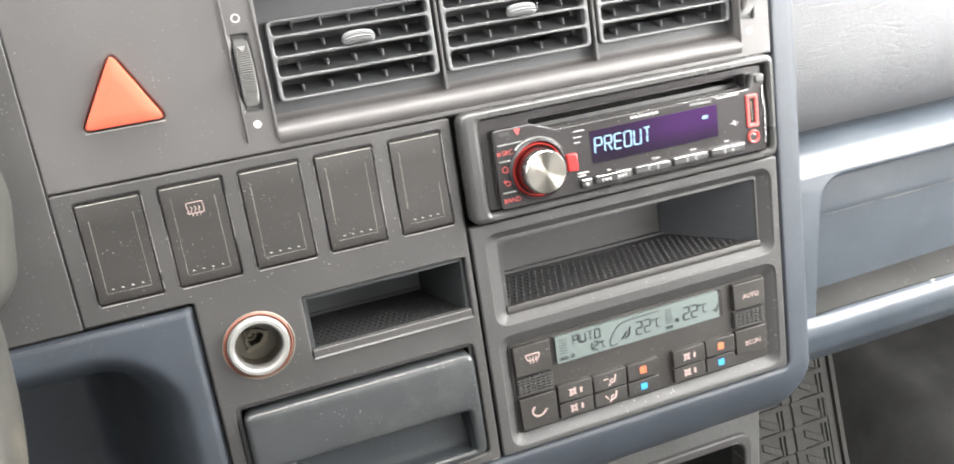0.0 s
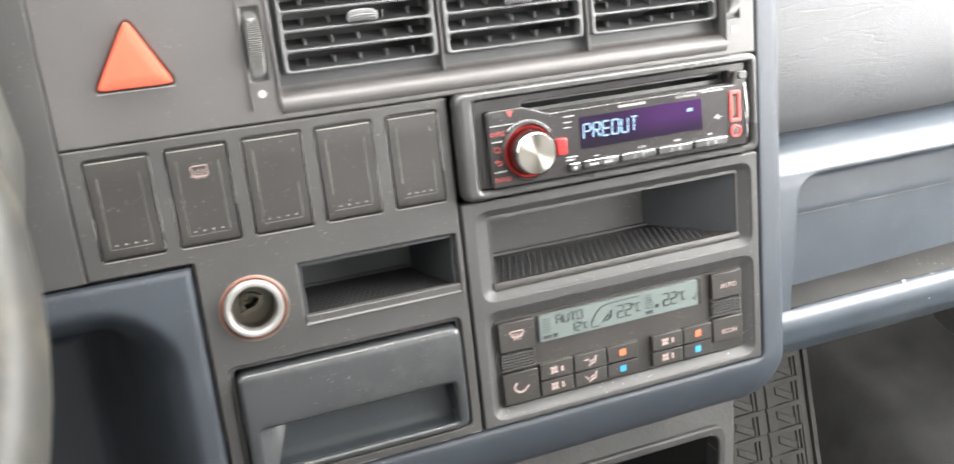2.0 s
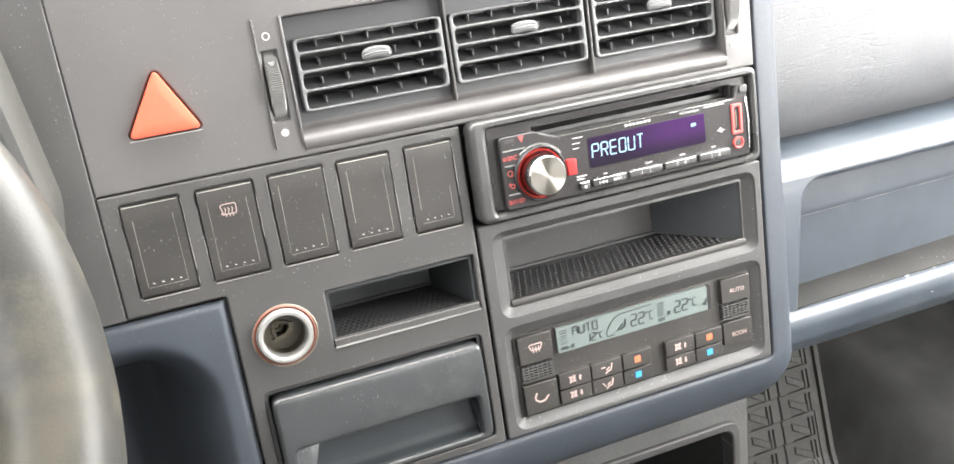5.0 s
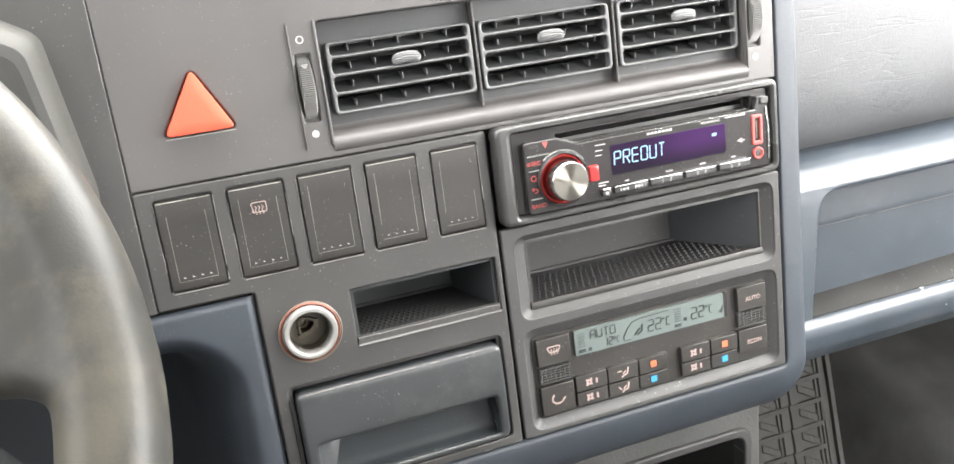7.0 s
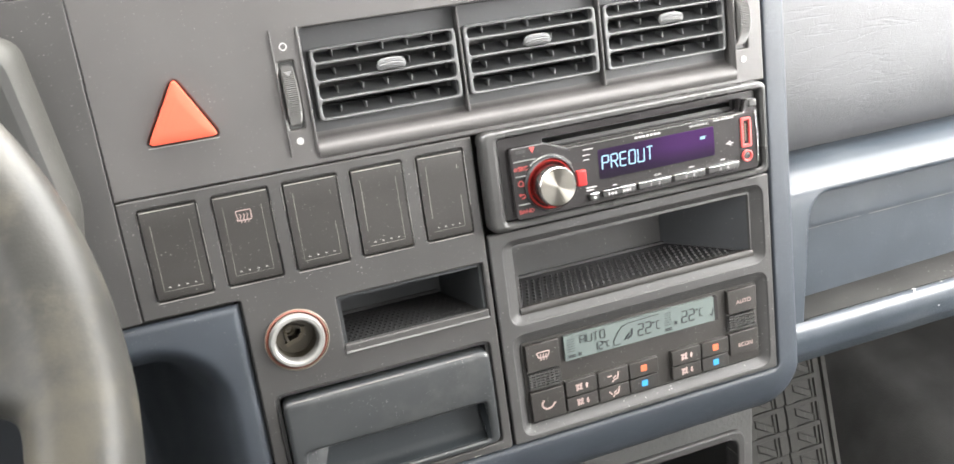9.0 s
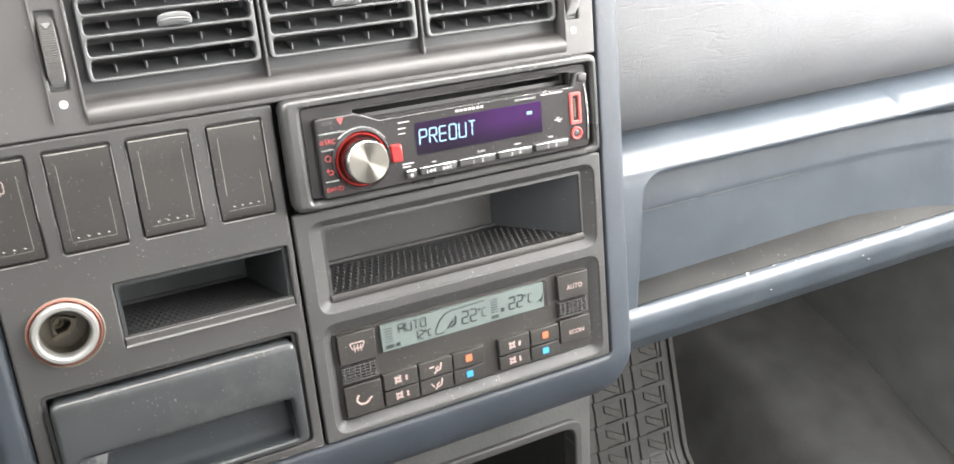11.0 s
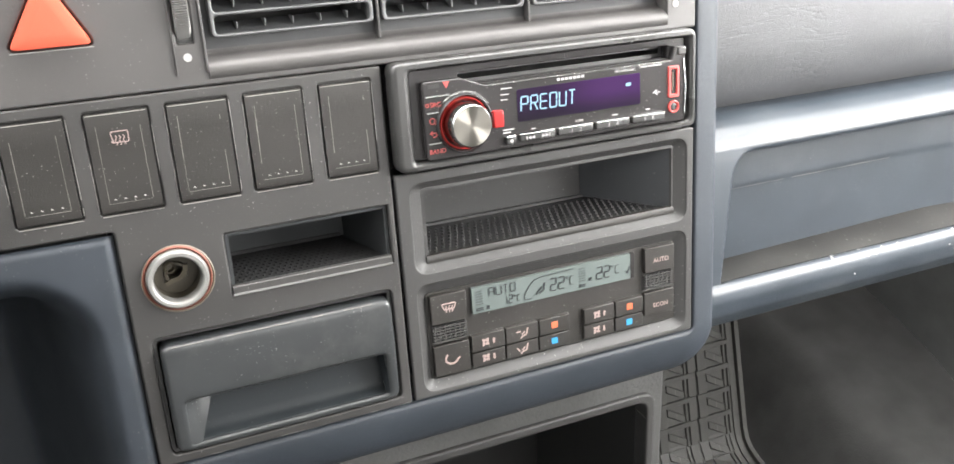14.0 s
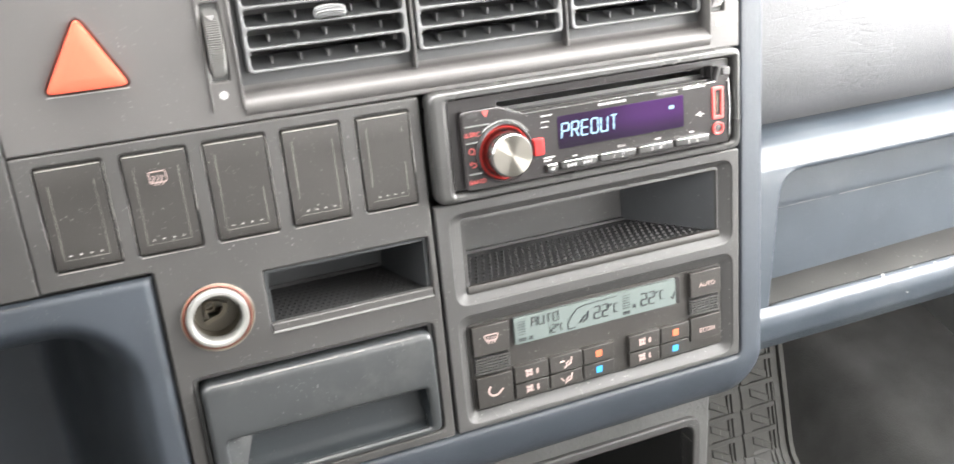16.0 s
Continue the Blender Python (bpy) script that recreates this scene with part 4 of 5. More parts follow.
# ---- ashtray ----
ash = thing("ashtray", "shut dark blue-grey ashtray drawer with a recessed grip", "ashtray")
AX0, AX1, AZ0, AZ1 = -0.1400, -0.0096, -0.0085, 0.0560
grip = rect(-0.1315, -0.0165, -0.0045, 0.0222, 0.003)
front = slab([rect(AX0, AX1, AZ0, AZ1, 0.0055), grip], -0.0065, 0.016, 0.0028, 4)
for k in range(1, 14):
    bmesh.ops.bisect_plane(front, geom=front.verts[:] + front.edges[:] + front.faces[:], plane_co=(0, 0, AZ0 + (AZ1 - AZ0) * k / 14), plane_no=(0, 0, 1))
for v in front.verts:
    if v.co.y < 0.004:
        v.co.y += 0.0016 * ((v.co.z - 0.5 * (AZ0 + AZ1)) / (0.5 * (AZ1 - AZ0))) ** 2
part("drawer_front", front, TRIMBLUE, ash, "satin dark blue-grey plastic front", 50)
GX0, GX1, GZ0, GZ1 = -0.1315, -0.0165, -0.0045, 0.0222
scoop = bmesh.new()
SCOOP = ((0, -0.0035), (0.05, 0.0010), (0.10, 0.0040), (0.16, 0.0056), (0.3, 0.0064), (0.6, 0.0076), (1.0, 0.0090))
back = [[scoop.verts.new((x, y, GZ0 - 0.0008 + (GZ1 - GZ0 + 0.0016) * u)) for u, y in SCOOP] for x in (GX0 - 0.001, GX0 + 0.02, 0.5 * (GX0 + GX1), GX1 + 0.001)]
for ra, rb in zip(back, back[1:]):
    for k in range(len(ra) - 1):
        scoop.faces.new((ra[k], rb[k], rb[k + 1], ra[k + 1]))
# Pale dashes paint the highlight on the drawer's rounded upper edge.
edge_line = dashes(bmesh.new(), AX0 + 0.006, AZ1 - 0.0009, AX1 - 0.006, AZ1 - 0.0009, 0.0005, -0.0042, random.Random(31), 0.7)
part("worn_or_lit_edge", edge_line, EDGE, ash, "upper edge with its highlight as pale strokes")["kind"] = "stuff"
part("grip", scoop, GRIP_SHADE, ash, "hollow finger grip", 60)
# The lit side keeps the ashtray plastic, the shadowed end takes its darkened copy.
for name, foot, tip, inner in (("grip_side", (GX0 - 0.0006, -0.0048, GZ1 + 0.0004), (GX0 + 0.0052, -0.0036, GZ0 - 0.0006), (GX0 + 0.0165, 0.0092, GZ1 + 0.0004)), ("grip_end", (GX1 + 0.0006, -0.0048, GZ1 + 0.0004), (GX1 - 0.0008, -0.0036, GZ0 - 0.0006), (GX1 - 0.0030, 0.0092, GZ1 + 0.0004))):
    side = bmesh.new()
    f, e, g = Vector(foot), Vector(tip), Vector(inner)
    fan = [side.verts.new(e + (f + (g - f) * (k / 8) - e) * 1.0 + Vector((0, 0.0036 * math.sin(math.pi * k / 8), 0))) for k in range(9)]
    point = side.verts.new(e)
    low = side.verts.new((f.x, f.y, e.z))
    for p, q in zip(fan, fan[1:]):
        side.faces.new((point, p, q))
    side.faces.new((low, fan[0], point))
    part(name, side, TRIMBLUE if name == "grip_side" else GRIP_SHADE, ash, "", 60)
roof = bmesh.new()
roof.faces.new([roof.verts.new(p) for p in ((GX0 - 0.001, -0.004, GZ1 + 0.0003), (GX1 + 0.001, -0.004, GZ1 + 0.0003), (GX1 + 0.001, 0.0095, GZ1 + 0.0003), (GX0 - 0.001, 0.0095, GZ1 + 0.0003))])
part("grip_roof", roof, GRIP_SHADE, ash)
part("well", pocket(rect(-0.1428, -0.0074, -0.0108, 0.0598, 0.004), 0.003, 0.09), BLACK, ash)

# ---- centre console plate ----
console = thing("console_frame", "grey plastic console frame round shelf and climate unit", "console")
CX0, CX1 = 0.0010, 0.2068
sh_o, sh_i = rect(0.0095, 0.2010, 0.0655, 0.1205, 0.008), rect(0.0175, 0.1940, 0.0710, 0.1165, 0.003)
cl_o, cl_i = rect(0.0085, 0.2010, -0.0125, 0.0575, 0.008), rect(0.0145, 0.1945, -0.0076, 0.0505, 0.003)
part("plate", slab([rect(CX0, CX1, -0.0170, 0.1272, 0.002), sh_o, cl_o], 0.0, 0.006, 0.0012, 2), CONSOLE, console)
part("shelf_bevel", funnel(sh_o, 0.0008, sh_i, 0.0052), CONSOLE, console, "", 60)
part("climate_bevel", funnel(cl_o, 0.0008, cl_i, 0.0048), CONSOLE, console, "", 60)
part("shelf", taper(sh_i, 0.005, rect(0.0190, 0.1600, 0.0712, 0.1150, 0.003), 0.067), CONSOLE, console, "open storage shelf")
# Added sheet over the side wall, there only for the shade on it.
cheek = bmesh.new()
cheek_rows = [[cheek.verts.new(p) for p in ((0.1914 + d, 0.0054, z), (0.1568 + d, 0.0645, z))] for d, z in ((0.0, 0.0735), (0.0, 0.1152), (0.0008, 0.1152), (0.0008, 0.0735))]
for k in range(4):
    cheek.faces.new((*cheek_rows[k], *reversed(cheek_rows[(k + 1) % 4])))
part("shelf_shade_sheet", cheek, SHELF_SHADE, console, "added sheet over the shaded side wall of the shelf")
part("shelf_lip", loft([[(x, y, z) for y, z in ((0.0035, 0.0700), (0.0032, 0.0722), (0.0040, 0.0744), (0.0052, 0.0748), (0.0085, 0.0742), (0.0090, 0.0700))] for x in (0.0178, 0.1938)], cap=True), BLANK, console, "dark lip of the shelf")
part("shelf_mat", ribbed_mat(0.0200, 0.1640, 0.0090, 0.0640, 0.0722, 0.0046, 0.0012), RUBBER, console, "black studded rubber insert")["kind"] = "stuff"

# ---- car radio ----
radio = thing("car_radio", "black car radio with lit display and steel volume knob", "car radio")
part("trim", slab([rect(0.0020, 0.2030, 0.1295, 0.1918, 0.006), rect(0.0125, 0.1975, 0.1345, 0.1868, 0.003)], -0.0085, 0.014, 0.0035, 4), TRIM, radio, "satin black trim frame")
part("body", slab([rect(0.0130, 0.1970, 0.1350, 0.1864, 0.003), rect(0.0430, 0.1840, 0.1750, 0.1822, 0.0006)], -0.0035, 0.010, 0.0008), GLOSS, radio)
part("disc_slot", pocket(rect(0.0430, 0.1840, 0.1750, 0.1822, 0.0006), 0.004, 0.03), BLACK, radio, "dark disc slot")
FY = -0.0090
face = rounded([(0.0190, 0.1352), (0.1935, 0.1352), (0.1935, 0.1820), (0.1860, 0.1820), (0.1835, 0.1742), (0.0560, 0.1742), (0.0420, 0.1800), (0.0190, 0.1800)], [0.003, 0.003, 0.002, 0.002, 0.001, 0.004, 0.006, 0.003])
plate = part("faceplate", slab([face], FY, 0.006, 0.0012, 3), GLOSS, radio, "gloss black front")
part("display", slab([rect(0.0765, 0.1600, 0.1500, 0.1690, 0.001)], FY - 0.0003, 0.0006), PURPLE, plate, "violet glowing display")
for k, ch in enumerate("PREOUT"):
    part("digit", segment_text(ch, 0.0785 + 0.0063 * k, 0.1560, 0.0044, 0.0085, 0.0063, 0.0008, FY - 0.0004, 0.05), DIGIT, plate, "pale blue lit letter")["kind"] = "stuff"
dots = bmesh.new()
for k in range(3):
    stroke(dots, 0.1500 + k * 0.0012, 0.1620, 0.1506 + k * 0.0012, 0.1640, 0.0010, FY - 0.0004)
part("lit_marks", dots, DIGIT, plate)
KX, KZ = 0.0424, 0.1545
part("knob_bezel", lathe([(0.0172, 0.0), (0.0170, -0.0026), (0.0163, -0.0036), (0.0155, -0.0026), (0.0152, 0.0)], (KX, FY, KZ), 56), GLOSS, plate, "gloss black bezel")
part("knob_ring", lathe([(0.0151, 0.0), (0.0150, -0.0022), (0.0147, -0.0026), (0.0142, -0.0026), (0.0140, 0.0)], (KX, FY, KZ), 56), glow("red_ring_light", (0.8, 0.03, 0.02), 0.05, (0.22, 0.02, 0.018)), plate, "red lit ring")
knob = part("volume_knob", lathe([(0.0126, -0.001), (0.0124, -0.0105), (0.0121, -0.0122), (0.0115, -0.0128)], (KX, FY, KZ), 56), CHROME, plate, "brushed steel knob")
part("knob_face", lathe([(0.0116, -0.0126), (0.0113, -0.0131), (0.0001, -0.0131)], (KX, FY, KZ), 72), SPUN, knob)
part("red_button", box(0.0600, 0.0665, FY - 0.0030, FY + 0.001, 0.1490, 0.1590, 0.0010), glow("red_key_light", (0.8, 0.04, 0.03), 0.08, (0.30, 0.03, 0.03)), plate, "red lit key")
for z, text in ((0.1668, "SRC"), (0.1402, "BAND")):
    part("key_text", writing(text, 0.0262 if text == "SRC" else 0.0255, z, 0.0037, FY - 0.0001), RED, plate)
icons = bmesh.new()
for k in range(14):
    a, b = 2 * math.pi * k / 14, 2 * math.pi * (k + 1) / 14
    stroke(icons, 0.0236 + 0.0016 * math.cos(a), 0.1578 + 0.0016 * math.sin(a), 0.0236 + 0.0016 * math.cos(b), 0.1578 + 0.0016 * math.sin(b), 0.0006, FY)
    stroke(icons, 0.0212 + 0.0009 * math.cos(a), 0.1668 + 0.0009 * math.sin(a), 0.0212 + 0.0009 * math.cos(b), 0.1668 + 0.0009 * math.sin(b), 0.0004, FY)
stroke(icons, 0.0248, 0.1566, 0.0260, 0.1552, 0.0007, FY)
polyline([(0.0220, 0.1510), (0.0250, 0.1510), (0.0258, 0.1500), (0.0250, 0.1488), (0.0232, 0.1488)], 0.0006, FY, icons)
polyline([(0.0232, 0.1498), (0.0218, 0.1510), (0.0232, 0.1520)], 0.0006, FY, icons)
part("key_icons", icons, RED, plate)
lines = bmesh.new()
for z, x1 in ((0.1716, 0.0350), (0.1625, 0.0300), (0.1450, 0.0290)):
    stroke(lines, 0.0205, z, x1, z, 0.0009, FY, 0.0006)
arc = [(KX + 0.0178 * math.cos(a), KZ + 0.0178 * math.sin(a)) for a in np.linspace(0.55, 2.3, 18)]
polyline(arc, 0.0010, FY, lines, 0.0008)
part("key_gaps", lines, CHROME, plate)
marks = bmesh.new()
stroke(marks, 0.0222, 0.1772, 0.0290, 0.1772, 0.0022, FY, 0.0004)
part("eject_key", marks, TRIM, plate)
eject = bmesh.new()
eject.faces.new([eject.verts.new(p) for p in ((0.0312, FY - 0.0004, 0.1790), (0.0332, FY - 0.0004, 0.1752), (0.0352, FY - 0.0004, 0.1790))])
part("eject_mark", eject, RED, plate)
for x0, x1, z, w in (*[(0.1030 + 0.0027 * k, 0.1049 + 0.0027 * k, 0.1716, 0.0014) for k in range(7)], (0.1605, 0.1650, 0.1722, 0.0008), (0.1662, 0.1755, 0.1723, 0.0008), (0.0665, 0.0735, 0.1706, 0.0006), (0.0662, 0.0712, 0.1672, 0.0005), (0.0662, 0.0704, 0.1642, 0.0005),
                      (0.0665, 0.0735, 0.1465, 0.0008), (0.0665, 0.0715, 0.1448, 0.0008), (0.1400, 0.1440, 0.1455, 0.0008), (0.1640, 0.1670, 0.1458, 0.0008), (0.0850, 0.0875, 0.1448, 0.0008)):
    part("print_bar", stroke(bmesh.new(), x0, z, x1, z, w, FY, 0.0002), WHITE, plate)
for text, x, z, size in (("MP3/WMA/AAC", 0.1495, 0.1715, 0.0021), ("SCAN", 0.1170, 0.1453, 0.0020)):
    part("key_text", writing(text, x, z, size, FY - 0.0001), WHITE, plate)
bars = bmesh.new()
polyline([(0.1690, 0.1555), (0.1745, 0.1555)], 0.0005, FY, bars)
polyline([(0.1702, 0.1555), (0.1715, 0.1568), (0.1725, 0.1568)], 0.0005, FY, bars)
polyline([(0.1708, 0.1555), (0.1720, 0.1543), (0.1730, 0.1543)], 0.0005, FY, bars)
part("port_sign", bars, WHITE, plate)
for k, (a, b, text) in enumerate(((0.0760, 0.0995, ""), (0.1015, 0.1250, "1    2"), (0.1272, 0.1505, "3    4"), (0.1528, 0.1765, "5    6"))):
    key = part("preset_key", box(a, b, FY - 0.0030, FY + 0.001, 0.1385, 0.1432, 0.0011), TRIM, plate, "dark key with a chrome edge")
    part("key_edge", box(a + 0.0004, b - 0.0004, FY - 0.0032, FY - 0.0012, 0.1429, 0.1432, 0.0001, 1), CHROME, key)
    if text:
        part("key_text", writing(text, (a + b) / 2, 0.1406, 0.0036, FY - 0.0030), WHITE, key)
    else:
        skip = bmesh.new()
        for c, s in (((a + b) / 2 - 0.0045, -1), ((a + b) / 2 + 0.0045, 1)):
            for d in (-0.0012, 0.0012):
                skip.faces.new([skip.verts.new((c + d + s * u, FY - 0.0033, 0.1406 + w)) for u, w in ((-0.001, 0.0011), (0.0012, 0), (-0.001, -0.0011))])
            stroke(skip, c + s * 0.0030, 0.1395, c + s * 0.0030, 0.1417, 0.0005, FY - 0.0030)
        part("key_text", skip, WHITE, key)
key = part("preset_key", box(0.0672, 0.0738, FY - 0.0030, FY + 0.001, 0.1380, 0.1428, 0.0012), TRIM, plate, "small dark key with a chrome edge")
part("key_edge", box(0.0676, 0.0734, FY - 0.0033, FY - 0.0012, 0.1423, 0.1431, 0.0003, 1), CHROME, key)
part("key_text", slab([circle(0.0705, 0.1402, 0.0010, 12)], FY - 0.0032, 0.0004), WHITE, key)
port = part("usb_port", slab([rect(0.1802, 0.1882, 0.1508, 0.1705, 0.0014), rect(0.1822, 0.1862, 0.1530, 0.1685, 0.0006)], FY - 0.0012, 0.003, 0.0005), RED, plate, "red framed port")
part("port_tongue", box(0.1824, 0.1860, FY + 0.0002, FY + 0.002, 0.1532, 0.1683, 0.0004), BLACK, port)
part("port_contact", box(0.1834, 0.1844, FY - 0.0004, FY + 0.001, 0.1550, 0.1665, 0.0002, 1), DULL, port)
part("aux_socket", lathe([(0.0040, 0.001), (0.0040, -0.0012), (0.0034, -0.0016), (0.0026, -0.0010), (0.0024, 0.001)], (0.1842, FY, 0.1450), 28), RED, plate, "red ringed socket")
part("aux_hole", lathe([(0.0024, -0.0006), (0.0014, -0.0009), (0.0012, 0.0)], (0.1842, FY, 0.1450), 20), BLACK, plate)
part("release_key", box(0.1870, 0.1930, FY - 0.0016, FY + 0.001, 0.1768, 0.1816, 0.0008), TRIM, plate, "dark release key")
part("top_edge", polyline([(0.0450, 0.1788), (0.0560, 0.1739), (0.1832, 0.1739)], 0.0005, FY, None, 0.0005), CHROME, plate)
part("side_edge", polyline([(0.1915, 0.1745), (0.1930, 0.1600), (0.1925, 0.1400)], 0.0012, FY, None, 0.0008), CHROME, plate)

# ---- climate unit ----
climate = thing("climate_unit", "dark climate control unit with a grey display", "climate control")
CY = 0.0030
part("back", slab([rect(0.0143, 0.1947, -0.0067, 0.0507, 0.003)], CY + 0.001, 0.02), BLANK, climate)


def tilt_key(x0, x1, z0, z1, label="", proud=0.0024):
    """A key with a slightly hollow face."""
    bm = box(x0 + 0.0002, x1 - 0.0002, CY - proud, CY + 0.003, z0 + 0.0002, z1 - 0.0002, 0.0006, 2)
    return part("key", bm, BLANK, climate, label)


KEY_Y = CY - 0.0024
k_def = tilt_key(0.0160, 0.0400, 0.0300, 0.0495)
k_rec = tilt_key(0.0158, 0.0398, -0.0050, 0.0160)
k_auto = tilt_key(0.1690, 0.1928, 0.0320, 0.0498)
k_econ = tilt_key(0.1685, 0.1925, 0.0010, 0.0180)
rows = {}
for i, (a, b) in enumerate(((0.0412, 0.0645), (0.0650, 0.0882), (0.0887, 0.1112), (0.1218, 0.1452), (0.1457, 0.1678))):
    rows[i, 0] = tilt_key(a, b, 0.0056, 0.0172)
    rows[i, 1] = tilt_key(a, b, -0.0050, 0.0050, proud=0.0017)
part("key_text", writing("AUTO", 0.1818, 0.0402, 0.0044, KEY_Y - 0.0001), PINK, k_auto)
part("key_text", writing("ECON", 0.1814, 0.0078, 0.0043, KEY_Y - 0.0001), PINK, k_econ)
ic = bmesh.new()
polyline(rounded([(0.0232, 0.0430), (0.0328, 0.0430), (0.0312, 0.0392), (0.0248, 0.0392)], 0.0008, 3) + [(0.0236, 0.0424)], 0.0007, KEY_Y, ic)
for k in (-1, 0, 1):
    polyline([(0.0280 + k * 0.0020 + 0.0005 * math.sin(2.2 * s), 0.0372 + 0.0011 * s) for s in range(5)], 0.0006, KEY_Y, ic)
part("icon", ic, PINK, k_def, "windscreen heat sign")
ic = bmesh.new()
polyline([(0.0275 + 0.0042 * math.cos(a), 0.0060 + 0.0036 * math.sin(a)) for a in np.linspace(2.2, 5.9, 14)], 0.0012, KEY_Y, ic)
polyline([(0.0312, 0.0046), (0.0330, 0.0058)], 0.0010, KEY_Y, ic)
part("icon", ic, PINK, k_rec, "recirculation sign")


def fan_icon(cx, cz_, y, up):
    bm = bmesh.new()
    for k in range(4):
        a = k * math.pi / 2 + 0.6
        px, pz = cx - 0.002 + 0.0021 * math.cos(a), cz_ + 0.0021 * math.sin(a)
        stroke(bm, cx - 0.002 + 0.0006 * math.cos(a), cz_ + 0.0006 * math.sin(a), px, pz, 0.0021, y)
        stroke(bm, px, pz, px + 0.0012 * math.cos(a + 1.4), pz + 0.0013 * math.sin(a + 1.4), 0.0016, y)
    s = 1 if up else -1
    x = cx + 0.0036
    stroke(bm, x, cz_ - 0.0018 * s, x, cz_ + 0.0006 * s, 0.0013, y)
    bm.faces.new([bm.verts.new(p) for p in ((x - 0.0013, y - 0.0004, cz_ + 0.0006 * s), (x + 0.0013, y - 0.0004, cz_ + 0.0006 * s), (x, y - 0.0004, cz_ + 0.0022 * s))])
    return bm


def seat_icon(cx, cz_, y, high):
    bm = polyline([(cx + 0.0032, cz_ + 0.0030), (cx + 0.0022, cz_ - 0.0014), (cx - 0.0008, cz_ - 0.0022), (cx - 0.0020, cz_ - 0.0036)], 0.0010, y)
    polyline([(cx + 0.0012, cz_ + 0.0008), (cx - 0.0012, cz_ - 0.0010)], 0.0009, y, bm)
    if high:
        stroke(bm, cx - 0.0050, cz_ + 0.0012, cx - 0.0018, cz_ + 0.0012, 0.0009, y)
    else:
        stroke(bm, cx - 0.0046, cz_ + 0.0010, cx - 0.0026, cz_ - 0.0016, 0.0009, y)
    return bm


for col in (0, 3):
    x = (0.0528, 0, 0, 0.1335)[col]
    part("icon", fan_icon(x, 0.0114, KEY_Y, True), PINK, rows[col, 0], "fan sign")
    part("icon", fan_icon(x, 0.0002, KEY_Y + 0.0007, False), PINK, rows[col, 1], "fan sign")
part("icon", seat_icon(0.0772, 0.0114, KEY_Y, True), PINK, rows[1, 0], "air flow sign")
part("icon", seat_icon(0.0772, 0.0002, KEY_Y + 0.0007, False), PINK, rows[1, 1], "air flow sign")
for col, x in ((2, 0.0998), (4, 0.1568)):
    part("mark", slab([rect(x - 0.0022, x + 0.0022, 0.0094, 0.0138, 0.0003)], KEY_Y - 0.0003, 0.0006), AMBER, rows[col, 0], "orange warmer mark")
    part("mark", slab([rect(x - 0.0022, x + 0.0022, -0.0020, 0.0022, 0.0003)], KEY_Y + 0.0004, 0.0006), SKYBLUE, rows[col, 1], "blue cooler mark")
for x0, z0, z1 in ((0.0165, 0.0175, 0.0288), (0.1690, 0.0195, 0.0308)):
    g = part("sensor_grille", slab([rect(x0, x0 + 0.0230, z0, z1, 0.0004)], CY, 0.004), BLACK, climate, "small slotted grille")
    for r in range(6):
        z = z0 + 0.0011 + r * (z1 - z0 - 0.002) / 5
        stroke_bm = bmesh.new()
        box(x0 + 0.0002, x0 + 0.0228, CY - 0.0022, CY, z - 0.0004, z + 0.0004, 0, 1, stroke_bm)
        part("bar", stroke_bm, PANEL, g)
    for k in range(7):
        x = x0 + 0.0017 + k * 0.0033
        part("post", box(x - 0.0004, x + 0.0004, CY - 0.0017, CY, z0, z1), PANEL, g)
lcd = part("lcd", slab([rect(0.0440, 0.1585, 0.0312, 0.0485, 0.0006)], CY - 0.0012, 0.003), LCD, climate, "grey-green liquid crystal display")
LY = CY - 0.0013
part("lcd_end", slab([rect(0.1588, 0.1612, 0.0312, 0.0485, 0.0004)], CY - 0.0013, 0.003), GLOSS, climate)
for text, x, z, w, h, pitch, s in (("AUTO", 0.0555, 0.0410, 0.0036, 0.0056, 0.0049, 0.0006), ("12", 0.0648, 0.0334, 0.0026, 0.0054, 0.0040, 0.0006),
                                   ("22", 0.0985, 0.0352, 0.0042, 0.0082, 0.0058, 0.0008), ("22", 0.1325, 0.0358, 0.0042, 0.0082, 0.0058, 0.0008)):
    for k, ch in enumerate(text):
        part("lcd_digit", segment_text(ch, x + k * pitch, z, w, h, pitch, s, LY), INK, lcd)
for x, z, s in ((0.0730, 0.0340, 0.95), (0.1104, 0.0366, 1.35), (0.1444, 0.0372, 1.35)):
    unit = segment_text("C", x + 0.0018 * s, z, 0.0020 * s, 0.0042 * s, 0.003, 0.0005, LY)
    ring = [(x + 0.0006 * math.cos(a), z + 0.0040 * s + 0.0006 * math.sin(a)) for a in np.linspace(0, 2 * math.pi, 9)]
    part("lcd_unit", polyline(ring, 0.0004, LY, unit), INK, lcd)
for x0 in (0.0460, 0.1190):
    for k in range(6):
        part("lcd_bar", stroke(bmesh.new(), x0, 0.0458 - 0.0017 * k, x0 + 0.0052, 0.0458 - 0.0017 * k, 0.00035, LY), INK, lcd)
    for k in range(2):
        part("lcd_bar", stroke(bmesh.new(), x0, 0.0345 - 0.0012 * k, x0 + 0.0052, 0.0345 - 0.0012 * k, 0.0008, LY), INK, lcd)
